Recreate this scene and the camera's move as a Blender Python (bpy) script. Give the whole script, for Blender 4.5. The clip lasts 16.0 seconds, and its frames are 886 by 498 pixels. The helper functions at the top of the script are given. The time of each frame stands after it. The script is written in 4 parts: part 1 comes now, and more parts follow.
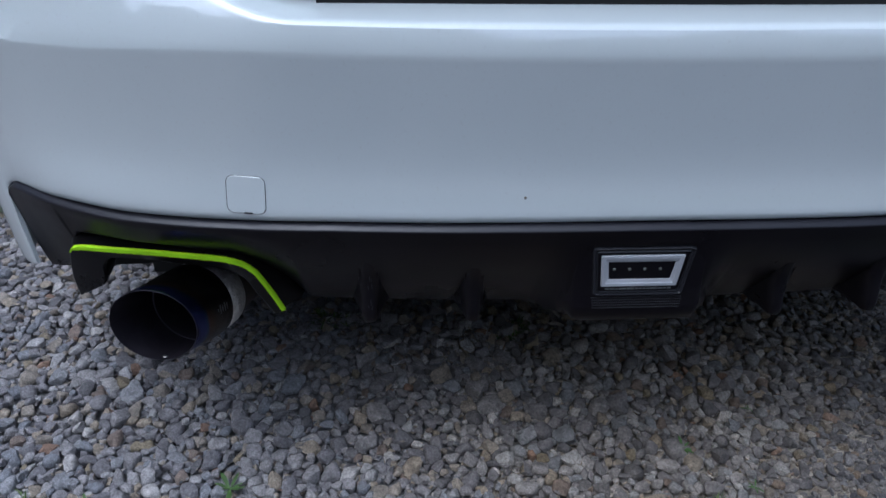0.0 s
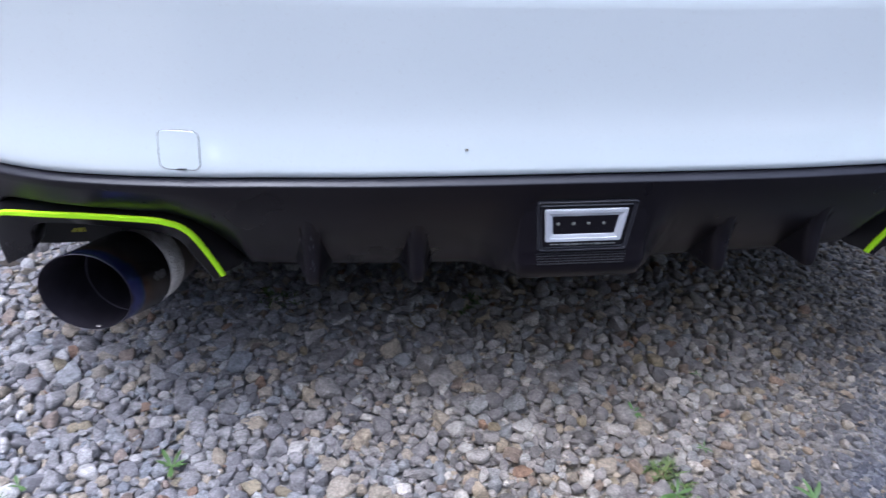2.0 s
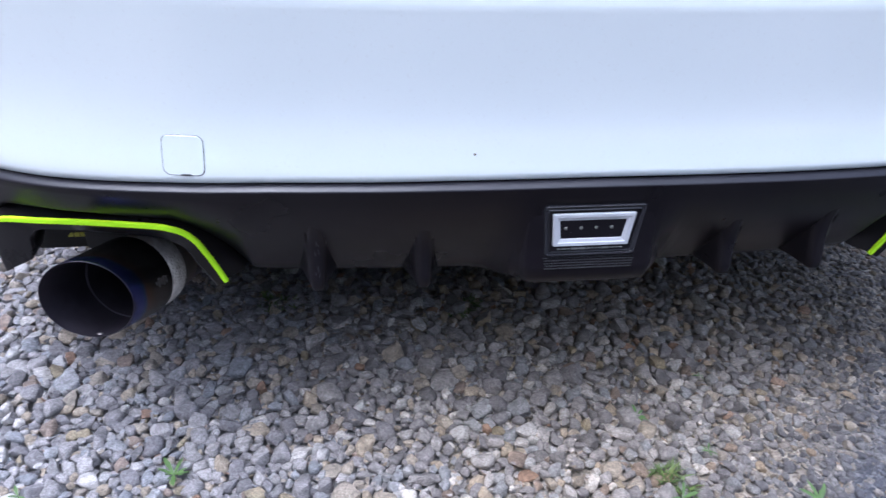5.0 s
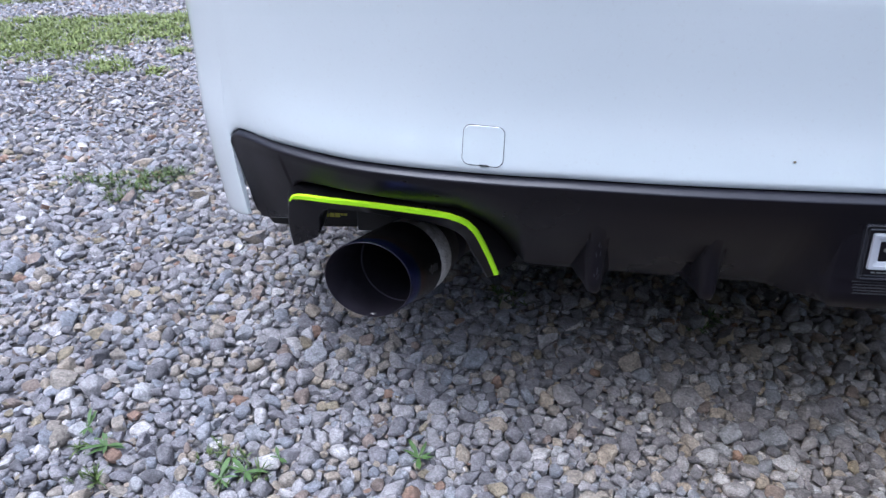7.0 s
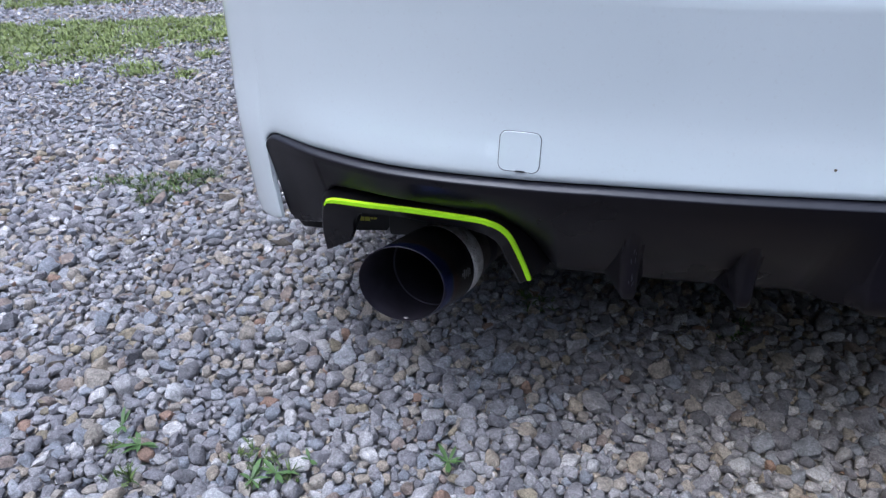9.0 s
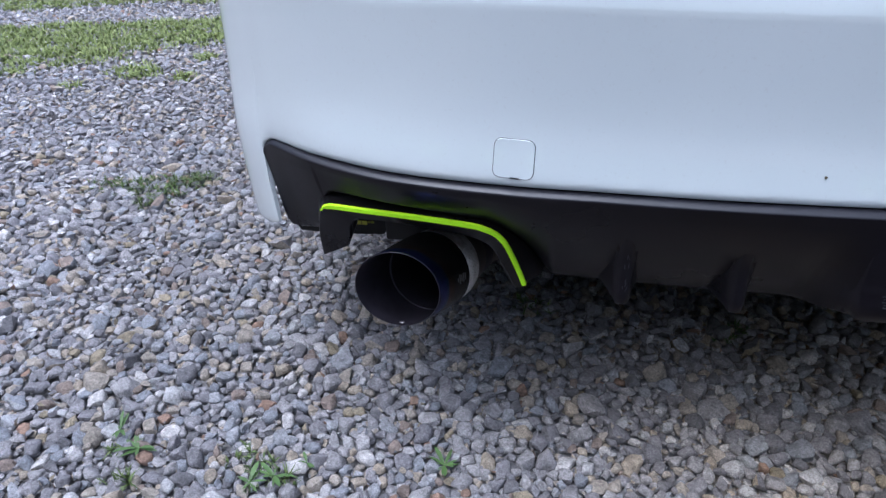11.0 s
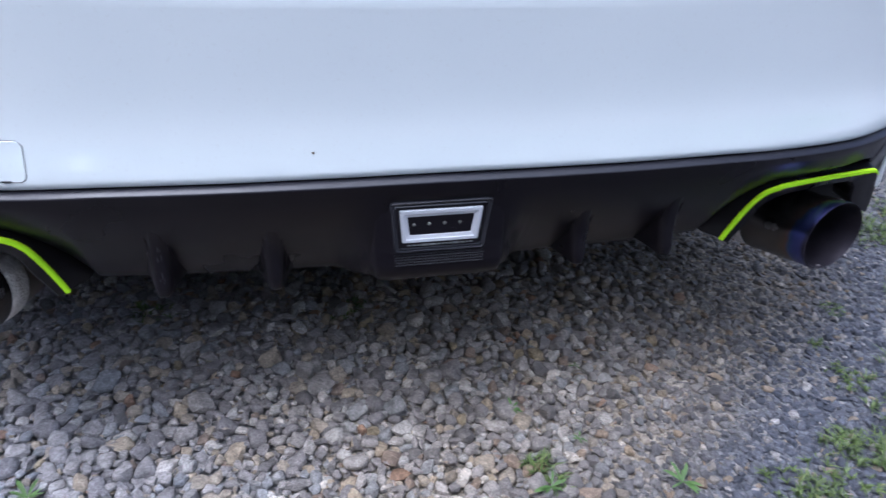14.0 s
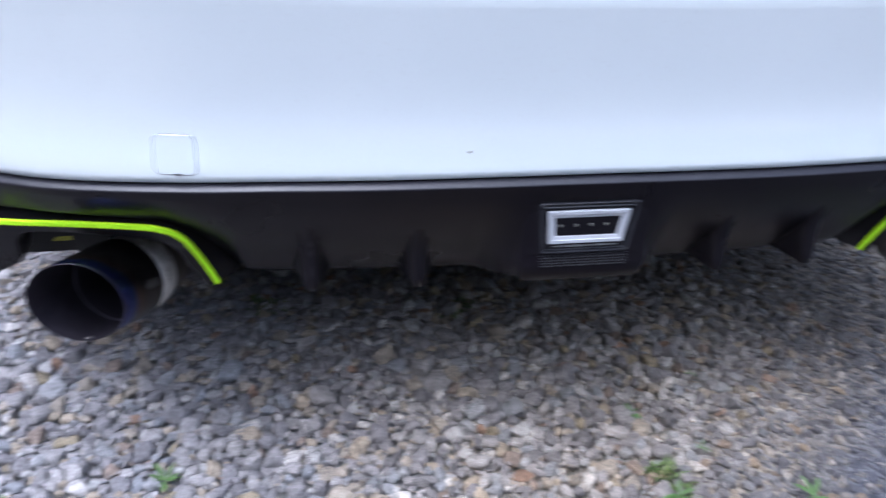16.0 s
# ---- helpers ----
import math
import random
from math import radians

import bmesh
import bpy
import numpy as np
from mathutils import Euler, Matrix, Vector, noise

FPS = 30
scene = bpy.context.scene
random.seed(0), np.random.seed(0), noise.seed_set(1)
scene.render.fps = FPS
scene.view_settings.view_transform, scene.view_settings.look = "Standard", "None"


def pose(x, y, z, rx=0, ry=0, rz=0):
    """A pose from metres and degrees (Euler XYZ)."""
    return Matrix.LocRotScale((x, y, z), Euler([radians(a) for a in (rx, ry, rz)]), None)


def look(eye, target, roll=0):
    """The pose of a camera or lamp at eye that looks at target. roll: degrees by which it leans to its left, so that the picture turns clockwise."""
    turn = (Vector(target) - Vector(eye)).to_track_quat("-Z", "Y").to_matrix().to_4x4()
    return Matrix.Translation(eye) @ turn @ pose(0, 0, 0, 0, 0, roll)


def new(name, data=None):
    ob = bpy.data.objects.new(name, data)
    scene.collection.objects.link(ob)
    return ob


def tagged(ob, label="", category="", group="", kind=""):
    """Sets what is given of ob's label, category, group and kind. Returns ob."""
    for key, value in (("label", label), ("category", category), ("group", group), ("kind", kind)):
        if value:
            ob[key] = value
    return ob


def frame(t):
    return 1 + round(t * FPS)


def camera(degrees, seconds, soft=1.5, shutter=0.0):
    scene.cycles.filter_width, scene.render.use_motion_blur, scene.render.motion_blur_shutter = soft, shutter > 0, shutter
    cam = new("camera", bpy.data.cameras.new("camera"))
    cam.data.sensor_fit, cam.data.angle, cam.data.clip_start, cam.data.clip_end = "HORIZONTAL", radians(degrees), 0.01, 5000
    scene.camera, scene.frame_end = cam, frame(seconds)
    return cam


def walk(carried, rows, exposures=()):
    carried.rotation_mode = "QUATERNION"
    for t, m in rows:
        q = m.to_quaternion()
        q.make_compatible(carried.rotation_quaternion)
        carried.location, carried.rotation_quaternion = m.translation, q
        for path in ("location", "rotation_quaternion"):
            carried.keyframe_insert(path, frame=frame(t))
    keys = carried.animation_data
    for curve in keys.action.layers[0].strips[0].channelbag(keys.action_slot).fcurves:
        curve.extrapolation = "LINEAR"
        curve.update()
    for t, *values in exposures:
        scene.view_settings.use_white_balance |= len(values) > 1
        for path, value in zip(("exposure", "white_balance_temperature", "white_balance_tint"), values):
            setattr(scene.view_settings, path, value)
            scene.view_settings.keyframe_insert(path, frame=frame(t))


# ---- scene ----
cam = camera(62.7, 16.0, soft=1.4, shutter=0.5)
PATH = [
    (0, (-0.306, -0.755, 0.949), (-0.193, 0.922, -0.134), 1.1),
    (0.5, (-0.305, -0.77, 0.913), (-0.194, 0.911, -0.166), 1.2),
    (1, (-0.297, -0.775, 0.901), (-0.186, 0.908, -0.174), 1.2),
    (1.5, (-0.299, -0.781, 0.896), (-0.179, 0.902, -0.178), 1.3),
    (2, (-0.284, -0.777, 0.889), (-0.063, 0.9, -0.179), 2.1),
    (2.5, (-0.263, -0.779, 0.884), (0.044, 0.887, -0.179), 2.7),
    (3, (-0.273, -0.764, 0.889), (0.059, 0.893, -0.18), 3.0),
    (3.2, (-0.268, -0.769, 0.885), (0.069, 0.892, -0.176), 3.1),
    (5.3, (-0.327, -0.76, 0.893), (-0.128, 0.915, -0.182), 1.9),
    (5.5, (-0.36, -0.752, 0.894), (-0.255, 0.928, -0.186), 1.3),
    (6, (-0.418, -0.747, 0.887), (-0.465, 0.935, -0.194), 0.3),
    (6.5, (-0.445, -0.744, 0.879), (-0.568, 0.936, -0.2), -0.2),
    (7, (-0.462, -0.737, 0.876), (-0.636, 0.937, -0.204), -0.6),
    (7.5, (-0.467, -0.74, 0.877), (-0.678, 0.932, -0.2), -0.9),
    (8, (-0.472, -0.741, 0.877), (-0.69, 0.932, -0.197), -0.9),
    (8.5, (-0.479, -0.734, 0.873), (-0.703, 0.937, -0.203), -1.0),
    (9, (-0.481, -0.74, 0.88), (-0.707, 0.933, -0.193), -1.0),
    (11.5, (-0.47, -0.744, 0.891), (-0.693, 0.929, -0.183), -1.0),
    (12, (-0.458, -0.751, 0.889), (-0.678, 0.923, -0.182), -1.0),
    (12.5, (-0.42, -0.751, 0.887), (-0.637, 0.925, -0.183), -1.0),
    (13, (-0.327, -0.754, 0.896), (-0.343, 0.936, -0.172), 0.3),
    (13.5, (-0.253, -0.763, 0.889), (-0.017, 0.915, -0.174), 2.1),
    (14, (-0.197, -0.781, 0.889), (0.228, 0.862, -0.169), 3.4),
    (14.5, (-0.195, -0.787, 0.883), (0.315, 0.841, -0.161), 4.1),
    (15, (-0.207, -0.79, 0.887), (0.319, 0.833, -0.158), 4.3),
    (15.5, (-0.25, -0.776, 0.881), (0.273, 0.848, -0.163), 4.3),
    (16, (-0.32, -0.761, 0.881), (-0.023, 0.91, -0.176), 2.6),
]
walk(cam, [(t, look(eye, target, roll)) for t, eye, target, roll in PATH],
     exposures=[(t, stops + 0.125, 4860 + 19 * tint, tint) for t, stops, tint in (
         (0.0, -0.14, 6), (0.3, 0.25, 6.5), (0.5, 0.38, 7), (1.0, 0.8, 9), (1.5, 0.95, 10.5), (2.0, 1.1, 11), (2.5, 1.15, 11), (3.2, 1.2, 11), (5.5, 1.25, 11), (6.5, 1.1, 10.5), (7.0, 0.95, 9.5), (8.0, 0.75, 8.5),
         (9.0, 0.68, 8.5), (11.5, 0.66, 8.5), (12.5, 0.62, 8.5), (13.0, 0.62, 8.5), (13.5, 0.76, 9), (14.0, 1.02, 10.5), (14.5, 1.2, 11), (15.5, 1.27, 11), (16.0, 1.2, 11))])

# ---------------------------------------------------------------- world, sun
SUN_ELEV, SUN_TURN = radians(70), radians(246)
world = bpy.data.worlds.new("overcast_sky")
scene.world = world
world.use_nodes = True
wn = world.node_tree
wn.nodes.clear()
sky = wn.nodes.new("ShaderNodeTexSky")
sky.sky_type, sky.sun_disc = "NISHITA", False
sky.sun_elevation, sky.sun_rotation = SUN_ELEV, SUN_TURN
sky.air_density, sky.dust_density, sky.ozone_density = 0.35, 7.0, 1.0
wb = wn.nodes.new("ShaderNodeBackground")
wb.inputs["Strength"].default_value = 0.14
wo = wn.nodes.new("ShaderNodeOutputWorld")
wn.links.new(sky.outputs[0], wb.inputs[0])
wn.links.new(wb.outputs[0], wo.inputs[0])

sun = new("sun", bpy.data.lights.new("sun", "SUN"))
sun.data.energy, sun.data.angle, sun.data.color = 1.0, radians(112), (1.0, 0.97, 0.93)
sun.matrix_world = look((-1.0, -8.0, 8.8), (0, 0, 0))


# ---------------------------------------------------------------- materials
def material(name):
    m = bpy.data.materials.new(name)
    m.use_nodes = True
    nt = m.node_tree
    return m, nt, nt.nodes["Principled BSDF"]


def node(nt, kind, **values):
    n = nt.nodes.new(kind)
    for key, v in values.items():
        n.inputs[key.replace("_", " ")].default_value = v
    return n


def noise_tex(nt, scale, detail=4, rough=0.55, coords=None):
    n = node(nt, "ShaderNodeTexNoise", Scale=scale, Detail=detail, Roughness=rough)
    if coords:
        nt.links.new(coords, n.inputs["Vector"])
    return n


def ramp(nt, stops, source, mode="LINEAR"):
    r = nt.nodes.new("ShaderNodeValToRGB")
    r.color_ramp.interpolation = mode
    el = r.color_ramp.elements
    while len(el) < len(stops):
        el.new(0.5)
    for e, (p, c) in zip(el, stops):
        e.position = p
        e.color = (*c, 1) if len(c) == 3 else c
    nt.links.new(source, r.inputs[0])
    return r


def mixed(nt, a, b, fac, mode="MIX"):
    m = nt.nodes.new("ShaderNodeMix")
    m.data_type, m.blend_type = "RGBA", mode
    for sock, v in ((m.inputs[0], fac), (m.inputs[6], a), (m.inputs[7], b)):
        if hasattr(v, "is_output"):
            nt.links.new(v, sock)
        else:
            sock.default_value = v if not isinstance(v, tuple) else (*v, 1)[:4]
    return m.outputs[2]


def bumped(nt, bsdf, height, strength, distance):
    b = node(nt, "ShaderNodeBump", Strength=strength, Distance=distance)
    nt.links.new(height, b.inputs["Height"])
    nt.links.new(b.outputs[0], bsdf.inputs["Normal"])


def position(nt):
    return nt.nodes.new("ShaderNodeNewGeometry").outputs["Position"]


def paint_white():
    m, nt, b = material("pearl_white_paint")
    p = position(nt)
    n1, n2 = noise_tex(nt, 3, 3, coords=p), noise_tex(nt, 220, 3, coords=p)
    film = ramp(nt, [(0.3, (0.79, 0.852, 0.85)), (0.75, (0.835, 0.892, 0.885))], n1.outputs[0])
    c = mixed(nt, film.outputs[0], (0.62, 0.60, 0.56, 1), 0.0)
    dust = ramp(nt, [(0.60, (0, 0, 0)), (0.80, (0.16, 0.16, 0.16))], n2.outputs[0])
    nt.links.new(mixed(nt, c, (0.55, 0.52, 0.46, 1), dust.outputs[0]), b.inputs["Base Color"])
    b.inputs["Roughness"].default_value = 0.42
    b.inputs["Coat Weight"].default_value = 1.0
    rr = ramp(nt, [(0.3, (0.006, 0.006, 0.006)), (0.8, (0.016, 0.016, 0.016))], n1.outputs[0])
    nt.links.new(rr.outputs[0], b.inputs["Coat Roughness"])
    b.inputs["Coat IOR"].default_value = 2.25
    return m


def plastic(name, colour, rough, grain=900, depth=0.00015, fade=0.02, spec=0.5):
    m, nt, b = material(name)
    p = position(nt)
    n1, n2 = noise_tex(nt, 9, 4, coords=p), noise_tex(nt, grain, 2, coords=p)
    lo = tuple(c * 0.8 for c in colour)
    hi = tuple(c * 1.15 + fade * 0.3 for c in colour)
    nt.links.new(ramp(nt, [(0.3, lo), (0.75, hi)], n1.outputs[0]).outputs[0], b.inputs["Base Color"])
    nt.links.new(ramp(nt, [(0.3, (rough - 0.06,) * 3), (0.7, (rough + 0.08,) * 3)], n1.outputs[0]).outputs[0], b.inputs["Roughness"])
    b.inputs["Specular IOR Level"].default_value = spec
    bumped(nt, b, n2.outputs[0], 0.35, depth)
    return m


def burnt_metal():
    m, nt, b = material("heat_blued_titanium")
    g = nt.nodes.new("ShaderNodeNewGeometry")
    sep = nt.nodes.new("ShaderNodeSeparateXYZ")
    nt.links.new(g.outputs["Position"], sep.inputs[0])
    n1 = noise_tex(nt, 45, 3, coords=g.outputs["Position"])
    wob = node(nt, "ShaderNodeMath")
    wob.operation = "MULTIPLY_ADD"
    nt.links.new(n1.outputs[0], wob.inputs[0])
    wob.inputs[1].default_value = 0.014
    nt.links.new(sep.outputs["Y"], wob.inputs[2])
    mr = node(nt, "ShaderNodeMapRange")
    mr.inputs["From Min"].default_value, mr.inputs["From Max"].default_value = 0.036, 0.102
    nt.links.new(wob.outputs[0], mr.inputs[0])
    c = ramp(nt, [(0.0, (0.045, 0.045, 0.075)), (0.06, (0.07, 0.08, 0.26)), (0.26, (0.07, 0.09, 0.30)), (0.34, (0.07, 0.14, 0.26)), (0.40, (0.20, 0.12, 0.10)),
                  (0.48, (0.15, 0.115, 0.09)), (0.60, (0.125, 0.118, 0.112)), (1.0, (0.16, 0.152, 0.146))], mr.outputs[0])
    fine = noise_tex(nt, 400, 3, coords=g.outputs["Position"])
    nt.links.new(mixed(nt, c.outputs[0], (0.04, 0.035, 0.03, 1), ramp(nt, [(0.55, (0, 0, 0)), (0.8, (0.3, 0.3, 0.3))], fine.outputs[0]).outputs[0]), b.inputs["Base Color"])
    b.inputs["Metallic"].default_value = 1.0
    b.inputs["Roughness"].default_value = 0.27
    return m


def metal(name, colour, rough, scale=160, depth=0.0004, strength=0.5, metallic=1.0):
    m, nt, b = material(name)
    p = position(nt)
    n1, v = noise_tex(nt, 30, 5, coords=p), noise_tex(nt, scale, 3, coords=p)
    nt.links.new(ramp(nt, [(0.3, tuple(c * 0.6 for c in colour)), (0.7, colour)], n1.outputs[0]).outputs[0], b.inputs["Base Color"])
    b.inputs["Metallic"].default_value, b.inputs["Roughness"].default_value = metallic, rough
    bumped(nt, b, v.outputs[0], strength, depth)
    return m


def weld_metal():
    """Bright metal covered with small overlapping weld beads."""
    m, nt, b = material("rough_weld_band")
    p = position(nt)
    v, n1 = node(nt, "ShaderNodeTexVoronoi", Scale=230, Randomness=0.9), noise_tex(nt, 60, 4, coords=p)
    nt.links.new(p, v.inputs["Vector"])
    nt.links.new(ramp(nt, [(0.35, (0.62, 0.60, 0.55)), (0.65, (0.92, 0.90, 0.86))], n1.outputs[0]).outputs[0], b.inputs["Base Color"])
    b.inputs["Metallic"].default_value, b.inputs["Roughness"].default_value = 0.55, 0.42
    bumped(nt, b, v.outputs["Distance"], 0.7, 0.003)
    return m


def slanted(nt, axes):
    """x drawn back with growing y: the line along which the gravel changes."""
    m = node(nt, "ShaderNodeMath")
    m.operation = "MULTIPLY_ADD"
    nt.links.new(axes.outputs["Y"], m.inputs[0])
    m.inputs[1].default_value = -1.1
    nt.links.new(axes.outputs["X"], m.inputs[2])
    return m.outputs[0]


def gravel_stone():
    m, nt, b = material("gravel_stone")
    g = nt.nodes.new("ShaderNodeNewGeometry")
    p, isl = g.outputs["Position"], g.outputs["Random Per Island"]
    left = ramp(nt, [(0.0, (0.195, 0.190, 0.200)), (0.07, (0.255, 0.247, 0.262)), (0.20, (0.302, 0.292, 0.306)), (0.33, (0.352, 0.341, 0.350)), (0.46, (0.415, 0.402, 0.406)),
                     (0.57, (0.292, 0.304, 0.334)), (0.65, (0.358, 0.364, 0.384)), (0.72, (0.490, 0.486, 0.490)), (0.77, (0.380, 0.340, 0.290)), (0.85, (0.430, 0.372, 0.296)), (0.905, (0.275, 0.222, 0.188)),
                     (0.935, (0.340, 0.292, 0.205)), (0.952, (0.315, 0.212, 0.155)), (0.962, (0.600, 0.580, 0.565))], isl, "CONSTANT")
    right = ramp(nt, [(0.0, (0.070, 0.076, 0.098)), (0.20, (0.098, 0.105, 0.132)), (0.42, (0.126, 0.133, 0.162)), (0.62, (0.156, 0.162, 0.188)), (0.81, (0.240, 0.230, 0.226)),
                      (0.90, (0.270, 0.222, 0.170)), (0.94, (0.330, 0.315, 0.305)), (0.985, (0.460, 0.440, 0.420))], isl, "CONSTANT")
    sep = nt.nodes.new("ShaderNodeSeparateXYZ")
    nt.links.new(p, sep.inputs[0])
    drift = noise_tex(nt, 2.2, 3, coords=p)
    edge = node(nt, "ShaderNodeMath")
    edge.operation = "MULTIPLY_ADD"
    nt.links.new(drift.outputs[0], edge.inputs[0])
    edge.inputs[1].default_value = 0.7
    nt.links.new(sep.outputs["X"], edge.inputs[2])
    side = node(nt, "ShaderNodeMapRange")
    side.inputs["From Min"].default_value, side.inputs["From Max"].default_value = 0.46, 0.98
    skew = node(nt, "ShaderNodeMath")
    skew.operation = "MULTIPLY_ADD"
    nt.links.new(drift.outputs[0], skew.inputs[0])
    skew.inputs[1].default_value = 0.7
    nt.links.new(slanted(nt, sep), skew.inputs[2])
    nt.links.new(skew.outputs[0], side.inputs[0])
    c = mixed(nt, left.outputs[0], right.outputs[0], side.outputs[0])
    # Stones grow brighter towards the left: that brightness is put into their colour.
    left_lift = node(nt, "ShaderNodeMapRange")
    left_lift.inputs["From Min"].default_value, left_lift.inputs["From Max"].default_value = -0.75, -1.75
    nt.links.new(edge.outputs[0], left_lift.inputs[0])
    c = mixed(nt, c, (1.36, 1.36, 1.38, 1), left_lift.outputs[0], "MULTIPLY")
    # Tan dirt over the middle; the tint also paints the warm shade below the car.
    loam_and_shade = node(nt, "ShaderNodeMapRange")
    loam_and_shade.interpolation_type = "SMOOTHSTEP"
    loam_and_shade.inputs["From Min"].default_value, loam_and_shade.inputs["From Max"].default_value = -0.25, 0.40
    nt.links.new(edge.outputs[0], loam_and_shade.inputs[0])
    clean = node(nt, "ShaderNodeMapRange")
    clean.interpolation_type = "SMOOTHSTEP"
    clean.inputs["From Min"].default_value, clean.inputs["From Max"].default_value = 1.12, 0.80
    nt.links.new(skew.outputs[0], clean.inputs[0])
    both = node(nt, "ShaderNodeMath")
    both.operation = "MULTIPLY"
    nt.links.new(loam_and_shade.outputs[0], both.inputs[0])
    nt.links.new(clean.outputs[0], both.inputs[1])
    c = mixed(nt, c, (1.04, 0.96, 0.82, 1), both.outputs[0], "MULTIPLY")
    n1, n2, n3 = noise_tex(nt, 55, 5, coords=p), noise_tex(nt, 620, 4, 0.75, coords=p), noise_tex(nt, 210, 5, 0.7, coords=p)
    c = mixed(nt, c, ramp(nt, [(0.34, (0.66, 0.65, 0.64)), (0.64, (1.28, 1.28, 1.29))], n3.outputs[0]).outputs[0], 1.0, "MULTIPLY")
    c = mixed(nt, c, ramp(nt, [(0.25, (0.50, 0.50, 0.50)), (0.75, (1.08, 1.08, 1.08))], n1.outputs[0]).outputs[0], 1.0, "MULTIPLY")
    c = mixed(nt, c, ramp(nt, [(0.36, (0.60, 0.59, 0.58)), (0.64, (1.38, 1.36, 1.33))], n2.outputs[0]).outputs[0], 1.0, "MULTIPLY")
    nt.links.new(c, b.inputs["Base Color"])
    b.inputs["Roughness"].default_value = 0.85
    bumped(nt, b, mixed(nt, n1.outputs[0], n3.outputs[0], 0.5), 0.8, 0.0045)
    return m


def fine_grit():
    m, nt, b = material("fine_grit")
    p = position(nt)
    sep = nt.nodes.new("ShaderNodeSeparateXYZ")
    nt.links.new(p, sep.inputs[0])
    drift = noise_tex(nt, 3.0, 3, coords=p)
    edge = node(nt, "ShaderNodeMath")
    edge.operation = "MULTIPLY_ADD"
    nt.links.new(drift.outputs[0], edge.inputs[0])
    edge.inputs[1].default_value = 0.5
    nt.links.new(slanted(nt, sep), edge.inputs[2])
    zone = node(nt, "ShaderNodeMapRange")
    zone.inputs["From Min"].default_value, zone.inputs["From Max"].default_value = 0.66, 0.94
    nt.links.new(edge.outputs[0], zone.inputs[0])
    v = node(nt, "ShaderNodeTexVoronoi", Scale=190)
    nt.links.new(p, v.inputs["Vector"])
    grey = nt.nodes.new("ShaderNodeSeparateColor")
    nt.links.new(v.outputs["Color"], grey.inputs[0])
    tan = ramp(nt, [(0.0, (0.19, 0.16, 0.12)), (0.5, (0.31, 0.265, 0.205)), (1.0, (0.45, 0.40, 0.33))], grey.outputs[0])
    slate = ramp(nt, [(0.0, (0.045, 0.046, 0.055)), (0.5, (0.085, 0.087, 0.100)), (1.0, (0.17, 0.168, 0.178))], grey.outputs[0])
    nt.links.new(mixed(nt, tan.outputs[0], slate.outputs[0], zone.outputs[0]), b.inputs["Base Color"])
    b.inputs["Roughness"].default_value = 0.92
    bumped(nt, b, v.outputs["Distance"], 0.8, 0.003)
    return m


def ground_soil():
    m, nt, b = material("gravelly_soil")
    p = position(nt)
    v = node(nt, "ShaderNodeTexVoronoi", Scale=55)
    nt.links.new(p, v.inputs["Vector"])
    n1, n2 = noise_tex(nt, 3, 5, coords=p), noise_tex(nt, 160, 4, coords=p)
    c = mixed(nt, ramp(nt, [(0.0, (0.14, 0.135, 0.135)), (1.0, (0.36, 0.345, 0.345))], v.outputs["Color"]).outputs[0],
              ramp(nt, [(0.3, (0.17, 0.155, 0.145)), (0.7, (0.30, 0.28, 0.265))], n2.outputs[0]).outputs[0], 0.5)
    drift = noise_tex(nt, 2.2, 3, coords=p)
    axes = nt.nodes.new("ShaderNodeSeparateXYZ")
    nt.links.new(p, axes.inputs[0])
    edge = node(nt, "ShaderNodeMath")
    edge.operation = "MULTIPLY_ADD"
    nt.links.new(drift.outputs[0], edge.inputs[0])
    edge.inputs[1].default_value = 0.7
    nt.links.new(slanted(nt, axes), edge.inputs[2])
    side = node(nt, "ShaderNodeMapRange")
    side.inputs["From Min"].default_value, side.inputs["From Max"].default_value = 0.46, 0.98
    nt.links.new(edge.outputs[0], side.inputs[0])
    reach = nt.nodes.new("ShaderNodeVectorMath")
    reach.operation = "LENGTH"
    nt.links.new(p, reach.inputs[0])
    near = node(nt, "ShaderNodeMapRange")
    near.inputs["From Min"].default_value, near.inputs["From Max"].default_value = 4.2, 1.6
    nt.links.new(reach.outputs["Value"], near.inputs[0])
    slate = node(nt, "ShaderNodeMath")
    slate.operation = "MULTIPLY"
    nt.links.new(side.outputs[0], slate.inputs[0])
    nt.links.new(near.outputs[0], slate.inputs[1])
    c = mixed(nt, c, (0.42, 0.44, 0.52, 1), slate.outputs[0], "MULTIPLY")
    far = noise_tex(nt, 0.25, 4, coords=p)
    sep = nt.nodes.new("ShaderNodeVectorMath")
    sep.operation = "LENGTH"
    nt.links.new(p, sep.inputs[0])
    mr = node(nt, "ShaderNodeMapRange")
    mr.inputs["From Min"].default_value, mr.inputs["From Max"].default_value = 7.0, 10.0
    nt.links.new(sep.outputs["Value"], mr.inputs[0])
    lawn = ramp(nt, [(0.35, (0.05, 0.085, 0.025)), (0.7, (0.09, 0.13, 0.04))], far.outputs[0])
    nt.links.new(mixed(nt, c, lawn.outputs[0], mr.outputs[0]), b.inputs["Base Color"])
    b.inputs["Roughness"].default_value = 0.95
    bumped(nt, b, v.outputs["Distance"], 0.7, 0.01)
    return m


